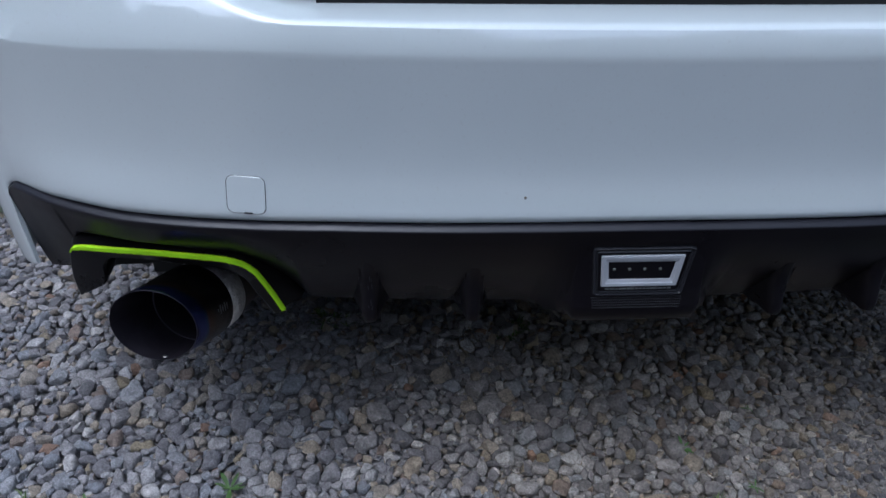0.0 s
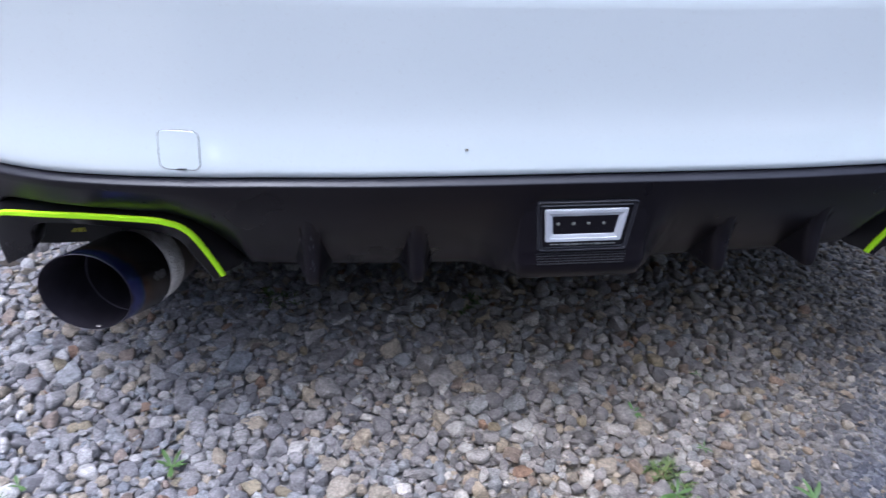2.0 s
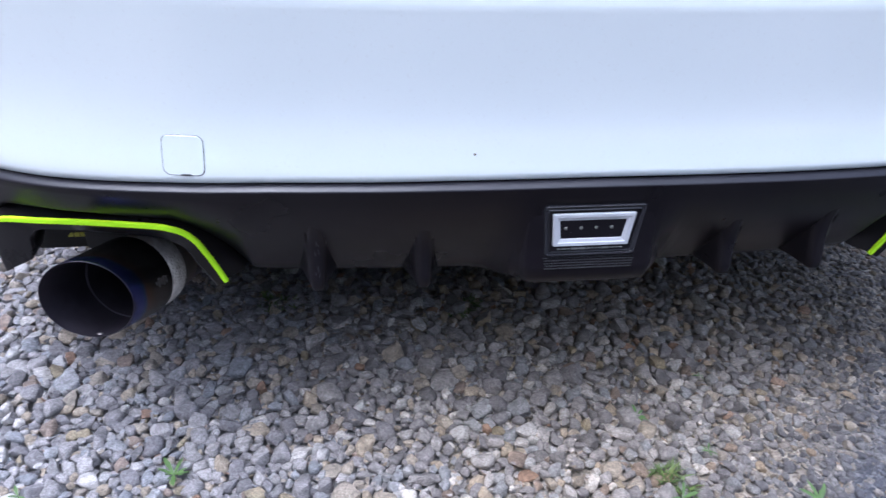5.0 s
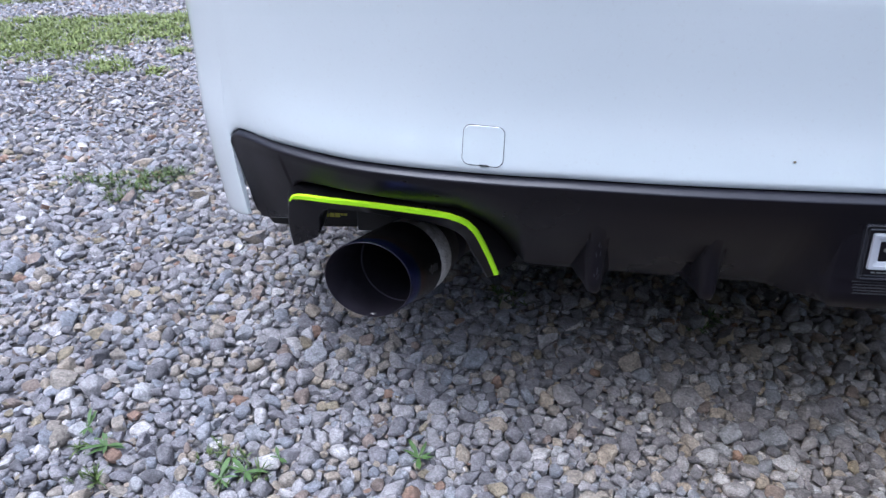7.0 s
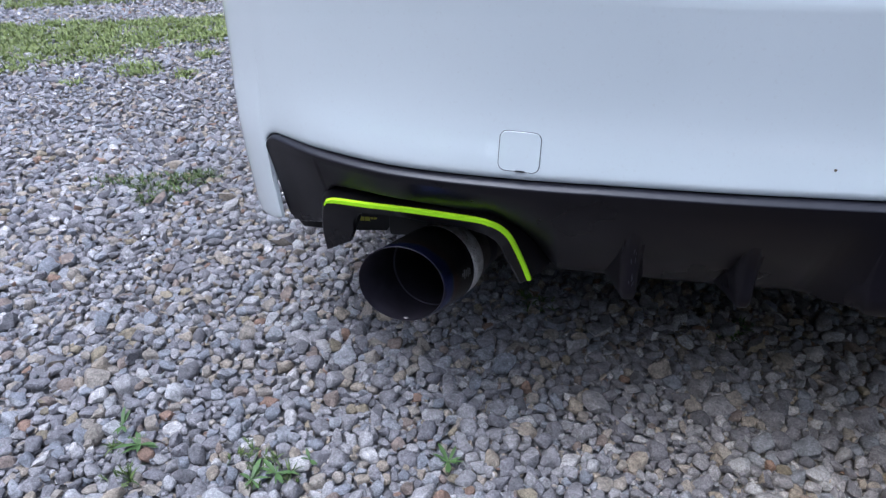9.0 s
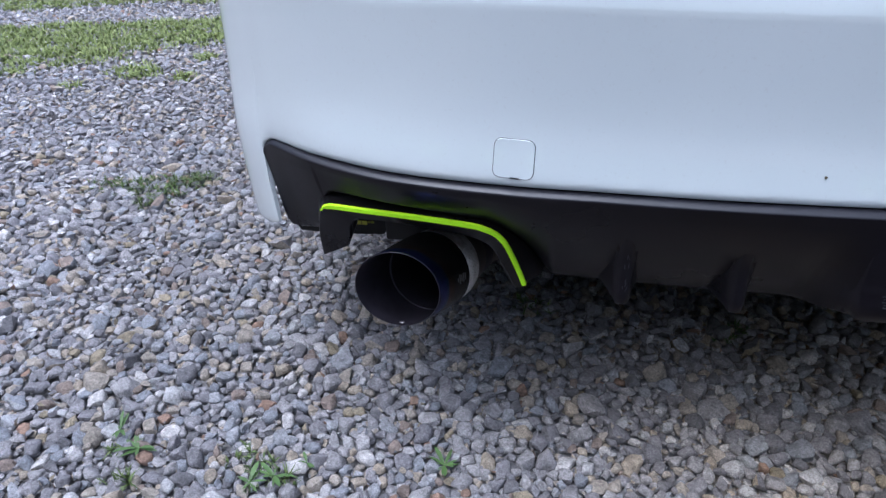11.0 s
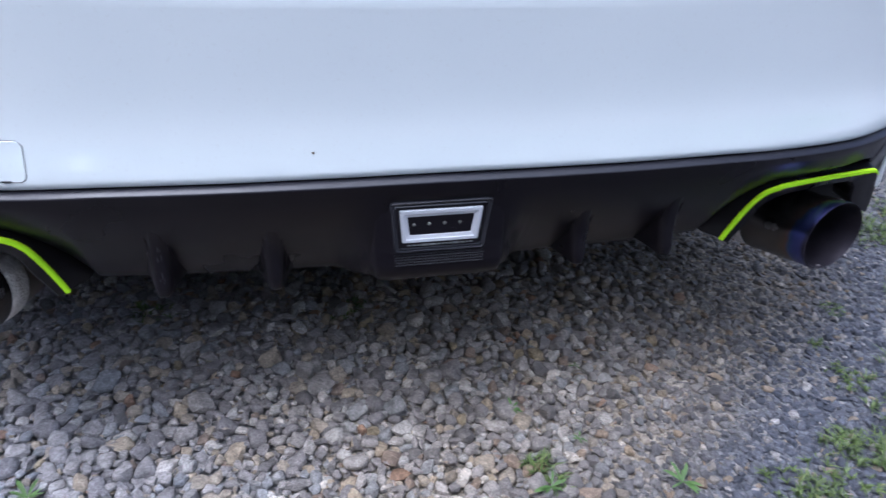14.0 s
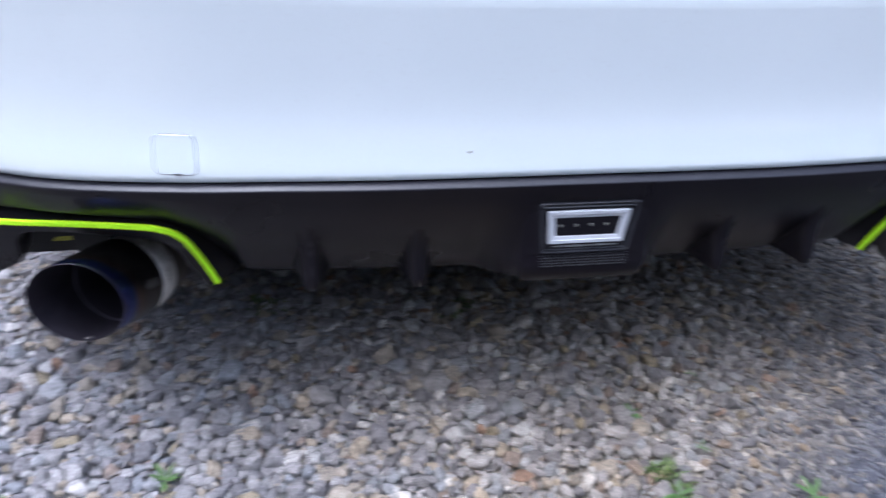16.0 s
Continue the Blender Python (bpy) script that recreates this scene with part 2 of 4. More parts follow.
def leaf(name, dark, light, scale=40):
    m, nt, b = material(name)
    g = nt.nodes.new("ShaderNodeNewGeometry")
    n1 = noise_tex(nt, scale, 3, coords=g.outputs["Position"])
    a = ramp(nt, [(0.0, dark), (0.75, light), (0.93, tuple(c * 1.1 for c in light)), (1.0, (0.22, 0.19, 0.08))], g.outputs["Random Per Island"])
    nt.links.new(mixed(nt, a.outputs[0], ramp(nt, [(0.3, (0.7, 0.7, 0.7)), (0.7, (1.2, 1.2, 1.2))], n1.outputs[0]).outputs[0], 1.0, "MULTIPLY"), b.inputs["Base Color"])
    b.inputs["Roughness"].default_value = 0.55
    return m


WHITE = paint_white()
BLACK = plastic("textured_black_plastic", (0.0046, 0.0032, 0.0054), 0.31, fade=0.002, spec=0.28)
# Smooth black plastic, lightened: sky light on the lip is put into colour.
LIP = plastic("smooth_lip_skylit", (0.016, 0.015, 0.021), 0.36, depth=0.00003, fade=0.004, spec=0.5)
SATIN = plastic("satin_black_plastic", (0.0050, 0.0042, 0.0052), 0.30, grain=500, fade=0.002, spec=0.34)
UNDER = plastic("dull_underbody", (0.02, 0.02, 0.02), 0.85)
GAP = plastic("black_gap", (0.006, 0.006, 0.006), 0.8)
LIME = plastic("lime_stripe_vinyl", (0.56, 1.0, 0.003), 0.5, depth=0.00004, fade=0.0, spec=0.12)
FRAME_WHITE = plastic("white_light_frame", (0.56, 0.57, 0.60), 0.22, depth=0.00003, fade=0.0)
BEZEL = plastic("grey_black_bezel", (0.026, 0.026, 0.031), 0.20, depth=0.00004)
DIMPLE = plastic("ribbed_grey_plastic", (0.030, 0.030, 0.034), 0.28, depth=0.00002)
LEDM = plastic("led_reflector", (0.17, 0.17, 0.15), 0.3, depth=0.00002)
FACET = plastic("dull_facet", (0.13, 0.13, 0.13), 0.2, depth=0.0)
PRINT = plastic("pale_print", (0.22, 0.22, 0.21), 0.5, depth=0.00002)
YELLOW = plastic("yellow_print", (0.42, 0.41, 0.02), 0.5, depth=0.00002)
BURNT = burnt_metal()
SOOT = metal("sooty_inner_metal", (0.046, 0.040, 0.052), 0.42, 60, 0.0005, 0.3, 0.6)
STEEL = metal("dull_steel", (0.42, 0.40, 0.38), 0.38, 90)
DULL = metal("browned_steel", (0.20, 0.175, 0.155), 0.5, 90, metallic=0.8)
HAMMER = weld_metal()
TYRE = plastic("tyre_rubber", (0.02, 0.02, 0.02), 0.8)
RIM = metal("dark_alloy", (0.12, 0.12, 0.13), 0.35)
GLASSY = plastic("dark_car_glass", (0.01, 0.012, 0.013), 0.06, depth=0.0)
SCUFF = plastic("pale_scuff", (0.022, 0.021, 0.025), 0.45)
CHIP = plastic("primer_chip", (0.11, 0.085, 0.05), 0.8)
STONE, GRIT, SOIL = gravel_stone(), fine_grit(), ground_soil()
GRASS = leaf("grass_blade", (0.18, 0.225, 0.065), (0.35, 0.405, 0.135))
TUFT = leaf("coarse_grass_blade", (0.040, 0.066, 0.018), (0.130, 0.180, 0.045))
WEED = leaf("weed_leaf", (0.05, 0.10, 0.025), (0.11, 0.19, 0.05))
FOLIAGE = leaf("tree_foliage", (0.02, 0.04, 0.012), (0.05, 0.085, 0.025), 3)
BARK = plastic("tree_bark", (0.09, 0.07, 0.05), 0.9, grain=60, depth=0.01)


# ---------------------------------------------------------------- mesh helpers
def mesh_ob(name, verts, faces, mat, parent=None, label="", sharp=40):
    me = bpy.data.meshes.new(name)
    me.from_pydata([tuple(v) for v in verts], [], faces)
    me.materials.append(mat)
    me.polygons.foreach_set("use_smooth", [True] * len(me.polygons))
    bm = bmesh.new()
    bm.from_mesh(me)
    bmesh.ops.remove_doubles(bm, verts=bm.verts, dist=1e-6)
    bmesh.ops.recalc_face_normals(bm, faces=bm.faces)
    bm.to_mesh(me)
    bm.free()
    me.set_sharp_from_angle(angle=radians(sharp))
    ob = new(name, me)
    ob.parent = parent
    if label:
        tagged(ob, label)
    return ob


def part(name, bm, mat, parent, label="", sharp=40):
    me = bpy.data.meshes.new(name)
    bmesh.ops.recalc_face_normals(bm, faces=bm.faces)
    bm.to_mesh(me)
    bm.free()
    me.materials.append(mat)
    me.polygons.foreach_set("use_smooth", [True] * len(me.polygons))
    me.set_sharp_from_angle(angle=radians(sharp))
    ob = new(name, me)
    ob.parent = parent
    if label:
        tagged(ob, label)
    return ob


def empty(name, parent=None):
    ob = new(name)
    ob.parent = parent
    ob.empty_display_size = 0.1
    return ob


def grid(rows, close=False):
    """Verts and quads of rows of points of equal length."""
    n = len(rows[0])
    verts = [p for r in rows for p in r]
    faces = []
    for i in range(len(rows) - 1):
        for j in range(n if close else n - 1):
            k = (j + 1) % n
            faces.append((i * n + j, i * n + k, (i + 1) * n + k, (i + 1) * n + j))
    return verts, faces


def smooth(a, b, x):
    t = min(1.0, max(0.0, (x - a) / (b - a)))
    return t * t * (3 - 2 * t)


def curve_points(ctrl, per=8, closed=False):
    """Points of a Catmull-Rom curve through ctrl."""
    c = [np.array(p, float) for p in ctrl]
    n = len(c)
    out = []
    for i in range(n if closed else n - 1):
        if closed:
            p0, p1, p2, p3 = c[i - 1], c[i], c[(i + 1) % n], c[(i + 2) % n]
        else:
            p1, p2 = c[i], c[i + 1]
            p0 = c[i - 1] if i else 2 * p1 - p2
            p3 = c[i + 2] if i + 2 < n else 2 * p2 - p1
        for k in range(per):
            t = k / per
            out.append(0.5 * (2 * p1 + (p2 - p0) * t + (2 * p0 - 5 * p1 + 4 * p2 - p3) * t * t + (3 * p1 - p0 - 3 * p2 + p3) * t ** 3))
    if not closed:
        out.append(c[-1])
    return out


# ---------------------------------------------------------------- ground
ground = mesh_ob("ground", [(-400, -400, -0.012), (400, -400, -0.012), (400, 400, -0.012), (-400, 400, -0.012)], [(0, 1, 2, 3)], SOIL)
tagged(ground, "bare gravelly soil reaching out to rough lawn", "ground", kind="structure")


# ---------------------------------------------------------------- the car
car = tagged(empty("car"), "white sedan with black diffuser and lime-striped exhausts, parked on gravel", "car")

# Plan line of the rear end (half), from the middle to the flank.
HALF = curve_points([(0, 0), (0.16, 0.003), (0.3, 0.010), (0.49, 0.030), (0.65, 0.068), (0.76, 0.119), (0.828, 0.169), (0.866, 0.202), (0.902, 0.237), (0.931, 0.273), (0.951, 0.324), (0.964, 0.41),
                     (0.972, 0.6), (0.973, 0.9)], 10)
HX, HY = np.array([p[0] for p in HALF]), np.array([p[1] for p in HALF])
HS = np.concatenate([[0], np.cumsum(np.hypot(np.diff(HX), np.diff(HY)))])


def plan(s):
    """Place and outward normal of the plan line at the arc length s (minus: to the left)."""
    a, g = abs(s), math.copysign(1, s)
    x, y = np.interp(a, HS, HX), np.interp(a, HS, HY)
    e = 0.004
    dx = np.interp(a + e, HS, HX) - np.interp(max(a - e, 0), HS, HX)
    dy = np.interp(a + e, HS, HY) - np.interp(max(a - e, 0), HS, HY)
    n = math.hypot(dx, dy)
    return g * x, y, g * dy / n, -dx / n


def s_of(x):
    return math.copysign(float(np.interp(abs(x), HX, HS)), x)


def skin_point(s, z, d):
    x, y, nx, ny = plan(s)
    return (x + nx * d, y + ny * d, z)


def seam(x):
    """Height of the seam between white bumper and black diffuser."""
    return float(np.interp(abs(x), [0, 0.2, 0.4, 0.51, 0.66, 0.76, 0.82, 0.86], [0.494, 0.492, 0.489, 0.485, 0.478, 0.4745, 0.472, 0.469]))


KICK = np.array(curve_points([(0.28, 0.0), (0.42, -0.0005), (0.465, 0.0), (0.487, -0.0002), (0.503, -0.0020), (0.520, -0.0058), (0.540, -0.0100), (0.565, -0.0130), (0.60, -0.0148), (0.65, -0.0150), (0.70, -0.0142)], 8))


def kick(z):
    """How far the white skin stands out at the height z."""
    return float(np.interp(z, KICK[:, 0], KICK[:, 1]))


S_EDGE, S_END = s_of(0.866), HS[np.searchsorted(HY, 0.60)]


def corner_drop(x):
    """Rounded upper corner of the black panel."""
    u = min(1.0, max(0.0, (abs(x) - 0.837) / 0.0285))
    return 0.024 * (1 - math.sqrt(1 - u * u))


def bumper_rows():
    cols = list(np.linspace(0, S_EDGE - 0.05, 60)) + list(np.linspace(S_EDGE - 0.045, S_EDGE - 0.005, 18)) + [S_EDGE + e for e in (-0.0035, -0.0022, -0.0012, -0.0004, 0.0010, 0.0022, 0.004, 0.006, 0.009, 0.012, 0.015, 0.018, 0.022, 0.026)] + list(np.linspace(S_EDGE + 0.03, S_END, 26))
    cols = [-c for c in cols[:0:-1]] + cols
    out = []
    for s in cols:
        a = abs(s)
        x = abs(plan(s)[0])
        t = smooth(S_EDGE - 0.0004, S_EDGE + 0.0008, a)
        zb = (seam(x) - corner_drop(x)) * (1 - t) + max(0.265, 0.331 - 0.42 * max(0.0, a - S_EDGE)) * t
        w = smooth(0.42, 0.74, x)
        sag = 0.020 * smooth(0.45, 0.88, x)
        col = []

        def put(z, d):
            d *= 1 - 0.8 * smooth(0.70, 0.85, x) * (z < 0.70 - sag)
            pull = 0.18 * max(0, 0.466 - z) * (1 - smooth(S_EDGE + 0.02, S_EDGE + 0.12, a))
            d += 0.006 * smooth(S_EDGE - 0.035, S_EDGE + 0.014, a) * (1 - smooth(S_EDGE + 0.04, S_EDGE + 0.16, a)) * smooth(0.54, 0.44, z)
            if z < 0.52:
                d -= 0.20 * (0.52 - z) ** 2 * smooth(S_EDGE, S_EDGE + 0.10, a)
            col.append(skin_point(math.copysign(max(a - pull, 0), s), z, d))
        put(zb + 0.020, kick(zb) - 0.030)
        put(zb - 0.001, kick(zb) - 0.024)
        put(zb - 0.0014, kick(zb) - 0.010)
        for up, into in ((-0.0002, 0.0068), (0.0003, 0.0050), (0.0016, 0.0035), (0.0038, 0.0020), (0.0064, 0.0009), (0.0085, 0.0003)):
            put(zb + up, kick(zb + up) - into)
        for k in range(0, 30):
            u = k / 30
            z = zb + 0.011 + (0.684 - sag - zb) * u
            put(z, kick(z))
        put(0.695 - sag, -0.0141)
        put(0.6985 - sag, -0.0147)
        for k in range(1, 9):
            u = k / 8
            put(0.6985 - sag + (0.0258 + sag + 0.10 * w) * u, -0.0147 - (0.0090 + 0.074 * w) * u * (0.66 + 0.34 * u))
        put(0.7264 + 0.1012 * w, -0.0266 - 0.076 * w)
        put(0.7282 + 0.103 * w, -0.0335 - 0.077 * w)
        put(0.7288 + 0.104 * w, -0.040 - 0.078 * w)
        put(0.731 + 0.110 * w, -0.100 - 0.04 * w)
        put(0.731 + 0.110 * w, -0.125 - 0.03 * w)
        out.append(col)
    return out


v, f = grid(bumper_rows())
bumper = mesh_ob("bumper", v, f, WHITE, car, "glossy white painted bumper skin", sharp=28)


def on_bumper(x, z, off=0.0):
    return skin_point(s_of(x), z, kick(z) + off)


def rounded_outline(cx, cz, w, h, r, n=7):
    pts = []
    for qx, qz, a0 in ((1, 1, 0), (-1, 1, 90), (-1, -1, 180), (1, -1, 270)):
        for k in range(n):
            a = radians(a0 + 90 * k / (n - 1))
            pts.append((cx + qx * (w / 2 - r) + r * math.cos(a), cz + qz * (h / 2 - r) + r * math.sin(a)))
    return pts


def bumper_patch(outline, levels, mat, name, parent, label=""):
    """A patch on the bumper: rings of the outline, each drawn in by a share and lifted, then filled."""
    cx = sum(p[0] for p in outline) / len(outline)
    cz = sum(p[1] for p in outline) / len(outline)
    rows = [[on_bumper(cx + (x - cx) * k, cz + (z - cz) * k, off) for x, z in outline] for k, off in levels]
    v, f = grid(rows, True)
    n = len(outline)
    f.append(tuple(range(len(v) - n, len(v))))
    return mesh_ob(name, v, f, mat, parent, label)


cover_line = rounded_outline(-0.4953, 0.5212, 0.0486, 0.0466, 0.009)
bumper_patch(cover_line, [(1.012, -0.002), (1.012, 0.0003), (0.97, 0.0004)], GAP, "cover_groove", bumper, "dark seam round the tow eye cover")
cover = bumper_patch(cover_line, [(0.990, -0.002), (0.990, 0.0002), (0.970, 0.0009), (0.5, 0.0010), (0.05, 0.0010)], WHITE, "tow_eye_cover", bumper, "square white tow eye cover")
bumper_patch(rounded_outline(-0.493, 0.4990, 0.011, 0.0013, 0.0006, 3), [(1, 0.0), (1, 0.0024), (0.8, 0.0025)], GAP, "pry_slot", bumper, "small dark pry slot")
chip_line = [(-0.156 + 0.0017 * (1 + 0.3 * math.sin(k * 2.3)) * math.cos(k * math.tau / 9), 0.5265 + 0.0014 * math.sin(k * math.tau / 9)) for k in range(9)]
bumper_patch(chip_line, [(1, 0.0), (1, 0.0006), (0.6, 0.0012)], CHIP, "paint_chip", bumper, "small dark brown chip in the paint")
for x, z in ((-0.42, 0.7265), (-0.30, 0.7290), (-0.12, 0.7265), (0.02, 0.7290), (0.11, 0.7262)):
    line = [(0.0013 * math.cos(k * math.tau / 6), 0.0011 * math.sin(k * math.tau / 6)) for k in range(6)]
    d = -0.036 - (z - 0.7245) * 9
    pts = [skin_point(s_of(x + p), z + 0.0006, d - q) for p, q in line] + [skin_point(s_of(x), z + 0.0014, d)]
    mesh_ob("dirt_speck", pts, [(k, (k + 1) % 6, 6) for k in range(6)], GAP, bumper, "dark dirt speck")


# Black diffuser: it leans in towards its lower edge.
def lean(x):
    return float(np.interp(abs(x), [0, 0.082, 0.092, 0.104, 0.116, 0.128, 0.140, 0.445, 0.48, 0.53, 0.60, 0.70, 0.76, 0.86], [0.04, 0.05, 0.09, 0.22, 0.36, 0.44, 0.47, 0.47, 0.72, 1.05, 1.0, 0.65, 0.35, 0.06]))


def panel_point(x, z, d=0.0):
    d -= 0.006 * smooth(0.070, 0.058, abs(x)) * smooth(0.464, 0.452, z)
    return skin_point(s_of(x), z, -0.002 - lean(x) * 0.15 * (max(0.0, seam(x) - 0.014 - z) / 0.15) ** 1.6 + d)


def low_edge(x):
    return float(np.interp(abs(x), [0, 0.086, 0.098, 0.110, 0.122, 0.135, 0.40, 0.440, 0.457, 0.470, 0.487, 0.498, 0.51, 0.525, 0.545, 0.60, 0.64, 0.70, 0.735, 0.752, 0.761, 0.766, 0.768, 0.78, 0.85, 0.868],
                           [0.347, 0.347, 0.342, 0.331, 0.323, 0.320, 0.321, 0.322, 0.328, 0.356, 0.386, 0.398, 0.407, 0.413, 0.4165, 0.4225, 0.425, 0.425, 0.423, 0.420, 0.412, 0.400, 0.352, 0.345, 0.322, 0.320]))



def diffuser_rows():
    xs = sorted(set(list(np.linspace(0, 0.44, 34)) + list(np.linspace(0.055, 0.142, 26)) + list(np.linspace(0.445, 0.56, 24)) + list(np.linspace(0.57, 0.73, 14)) + list(np.linspace(0.735, 0.774, 20)) + list(np.linspace(0.78, 0.84, 10)) + list(np.linspace(0.845, 0.8640, 24)) + [0.8650, 0.877]))
    xs = [-x for x in xs[:0:-1]] + xs
    out = []
    for x in xs:
        top, low = seam(x), low_edge(x)
        top = top - 0.0013 - corner_drop(abs(x) + 0.001)
        sx = math.copysign(1, x)

        def at(z, d):
            pull = 0.135 * max(0, 0.466 - z) * smooth(0.70, 0.868, abs(x))
            return panel_point(x - sx * pull, z, d - (0.008 if abs(x) > 0.8645 else 0.0))
        col = [at(top - 0.001, -0.03), at(top - 0.0002, -0.014), at(top - 0.0001, -0.0034), at(top - 0.0004, -0.0018), at(top - 0.0025, 0.0024), at(top - 0.0048, 0.0064), at(top - 0.0058, 0.0073), at(top - 0.0070, 0.0076), at(top - 0.0100, 0.0068)]
        for k in range(1, 15):
            z = top - 0.0115 + (low + 0.002 - top + 0.0115) * k / 14
            col.append(at(z, (0.0022 + 0.0046 * (1 - k / 14) ** 3) if k < 14 else 0.0015))
        col += [at(low, -0.001), at(low + 0.001, -0.008), at(low + 0.012, -0.022)]
        out.append(col)
    return out


v, f = grid(diffuser_rows())
diffuser = mesh_ob("diffuser", v, f, BLACK, car, "matt black grained plastic rear diffuser with smooth upper lip lightened for sky light", sharp=34)
# the top chamfer is smooth, its sky light painted in; the face below grained
diffuser.data.materials.append(LIP)
across = len(diffuser_rows()[0]) - 1
diffuser.data.polygons.foreach_set("material_index", [1 if 2 <= k % across <= 6 else 0 for k in range(len(diffuser.data.polygons))])

# Groove behind the seam, so that no light comes through it.
rows = [[skin_point(s, seam(plan(s)[0]) + dz, -0.014) for dz in (-0.02, 0.014)] for s in np.linspace(-S_EDGE + 0.012, S_EDGE - 0.012, 90)]
v, f = grid(rows)
mesh_ob("seam_gap", v, f, GAP, car, "dark gap between bumper and diffuser")


def fin(cx):
    """One diffuser fin: a narrow nose that grows out of the panel and hangs below it."""
    rows = []
    for k in range(11):
        u = k / 10
        z = 0.442 - 0.110 * u
        base = panel_point(cx, max(z, 0.33))[1] + 0.004
        nose = base - 0.0068 - (base - 0.0203 - abs(cx) * 0.025) * smooth(-0.12, 1.0, u)
        half = (0.0092 + 0.0008 * (1 - u)) * math.sqrt(1 - 0.22 * max(0.0, (u - 0.86) / 0.14) ** 3)
        foot = 0.0115 + 0.016 * u ** 1.5
        row = []
        for side in (-1, 1):
            ring = [(foot, base), (foot * 0.55 + half * 0.45, base - (base - nose) * 0.34), (half + 0.003, base - (base - nose) * 0.72), (half, nose + 0.004), (half - 0.003, nose + 0.0006), (half - 0.006, nose)]
            if side == 1:
                ring = ring[::-1]
            row += [(cx + side * w, y, z) for w, y in ring]
        rows.append(row)
    under = [(p[0] * 0.8 + cx * 0.2, p[1] * 0.45 + 0.55 * 0.085, p[2] - 0.001) for p in rows[-1]]
    rows.append([(p[0], p[1] + 0.002, p[2] - 0.0025) for p in rows[-1]])
    rows.append(under)
    v, f = grid(rows)
    n = len(rows[0])
    f.append(tuple(range(n)))
    f.append(tuple(range(len(v) - n, len(v))))
    mesh_ob("fin", v, f, BLACK, diffuser, "black diffuser fin, its lower edge scuffed", sharp=55)


for cx in (-0.350, -0.211, 0.211, 0.350):
    fin(cx)
rs = random.Random(3)
for k in range(9):
    z = 0.352 + 0.046 * rs.random()
    u = (0.442 - z) / 0.110
    base = panel_point(-0.350, max(z, 0.33))[1] + 0.004
    y = base - 0.0068 - (base - 0.0203 - 0.350 * 0.025) * smooth(-0.12, 1.0, u)
    x, w, h = -0.350 + rs.uniform(-0.0015, 0.004), rs.uniform(0.0004, 0.0009), rs.uniform(0.0020, 0.006)
    tilt = rs.uniform(-0.3, 0.3)
    pts = [(x + w * math.cos(a) + tilt * h * math.sin(a), y - 0.0008, z + h * math.sin(a)) for a in [math.tau * j / 7 for j in range(7)]] + [(x, y - 0.0013, z)]
    mesh_ob("scuff_mark", pts, [(j, (j + 1) % 7, 7) for j in range(7)], SCUFF, diffuser, "pale scuff on the fin")


def light_face(z):
    """Depth of the housing's front at the height z."""
    return -0.0015 - 0.01 * (0.462 - z)


# Housing of the brake light: it stays upright where the panel leans in.
def housing():
    rows = []
    for z, half, foot, out in ((0.476, 0.060, 0.066, -0.006), (0.468, 0.074, 0.080, -0.0030), (0.460, 0.0800, 0.088, -0.0016), (0.44, 0.0830, 0.090, -0.0014), (0.40, 0.0845, 0.090, -0.0014), (0.3885, 0.0845, 0.090, -0.0010),
                               (0.384, 0.0845, 0.090, 0.0004), (0.3725, 0.0845, 0.090, 0.0042), (0.370, 0.0845, 0.090, 0.0046), (0.358, 0.083, 0.092, 0.0040), (0.348, 0.080, 0.092, 0.0015), (0.343, 0.073, 0.090, -0.004)):
        y0 = light_face(z) - out
        back = max(panel_point(foot, z)[1], y0) + 0.002
        foot = half + 0.005 + 0.62 * (back - y0)
        wide = foot - half
        ring = []
        for side in (-1, 1):
            half_ring = [(foot, back), (half + 0.55 * wide, back - 0.16 * (back - y0)), (half + 0.26 * wide, back - 0.48 * (back - y0)), (half + 0.08 * wide, y0 + (back - y0) * 0.16), (half - 0.001, y0 + 0.0014), (half - 0.006, y0), (half * 0.5, y0)]
            if side == 1:
                half_ring = half_ring[::-1]
            ring += [(side * w, y, z) for w, y in half_ring]
        rows.append(ring)
    rows.append([(x * 0.96, y * 0.5 + 0.05, 0.341) for x, y, z in rows[-1]])
    v, f = grid(rows)
    n = len(rows[0])
    f.append(tuple(range(n)))
    f.append(tuple(range(len(v) - n, len(v))))
    return mesh_ob("light_housing", v, f, BLACK, diffuser, "black moulded housing round the lower brake light", sharp=75)


housing()

# Brake light.
light = empty("brake_light", car)
tagged(light, "lower brake light with white frame and four small diodes")


def trapezoid(top, bottom, z1, z0, r, n=5):
    corners = [(top, z1), (-top, z1), (-bottom, z0), (bottom, z0)]
    out = []
    for i, c in enumerate(corners):
        a, b = Vector(corners[i - 1]), Vector(corners[(i + 1) % 4])
        c = Vector(c)
        p, q = c + (a - c).normalized() * r, c + (b - c).normalized() * r
        for k in range(n):
            t = k / (n - 1)
            out.append(tuple((1 - t) ** 2 * p + 2 * t * (1 - t) * c + t * t * q))
    return out


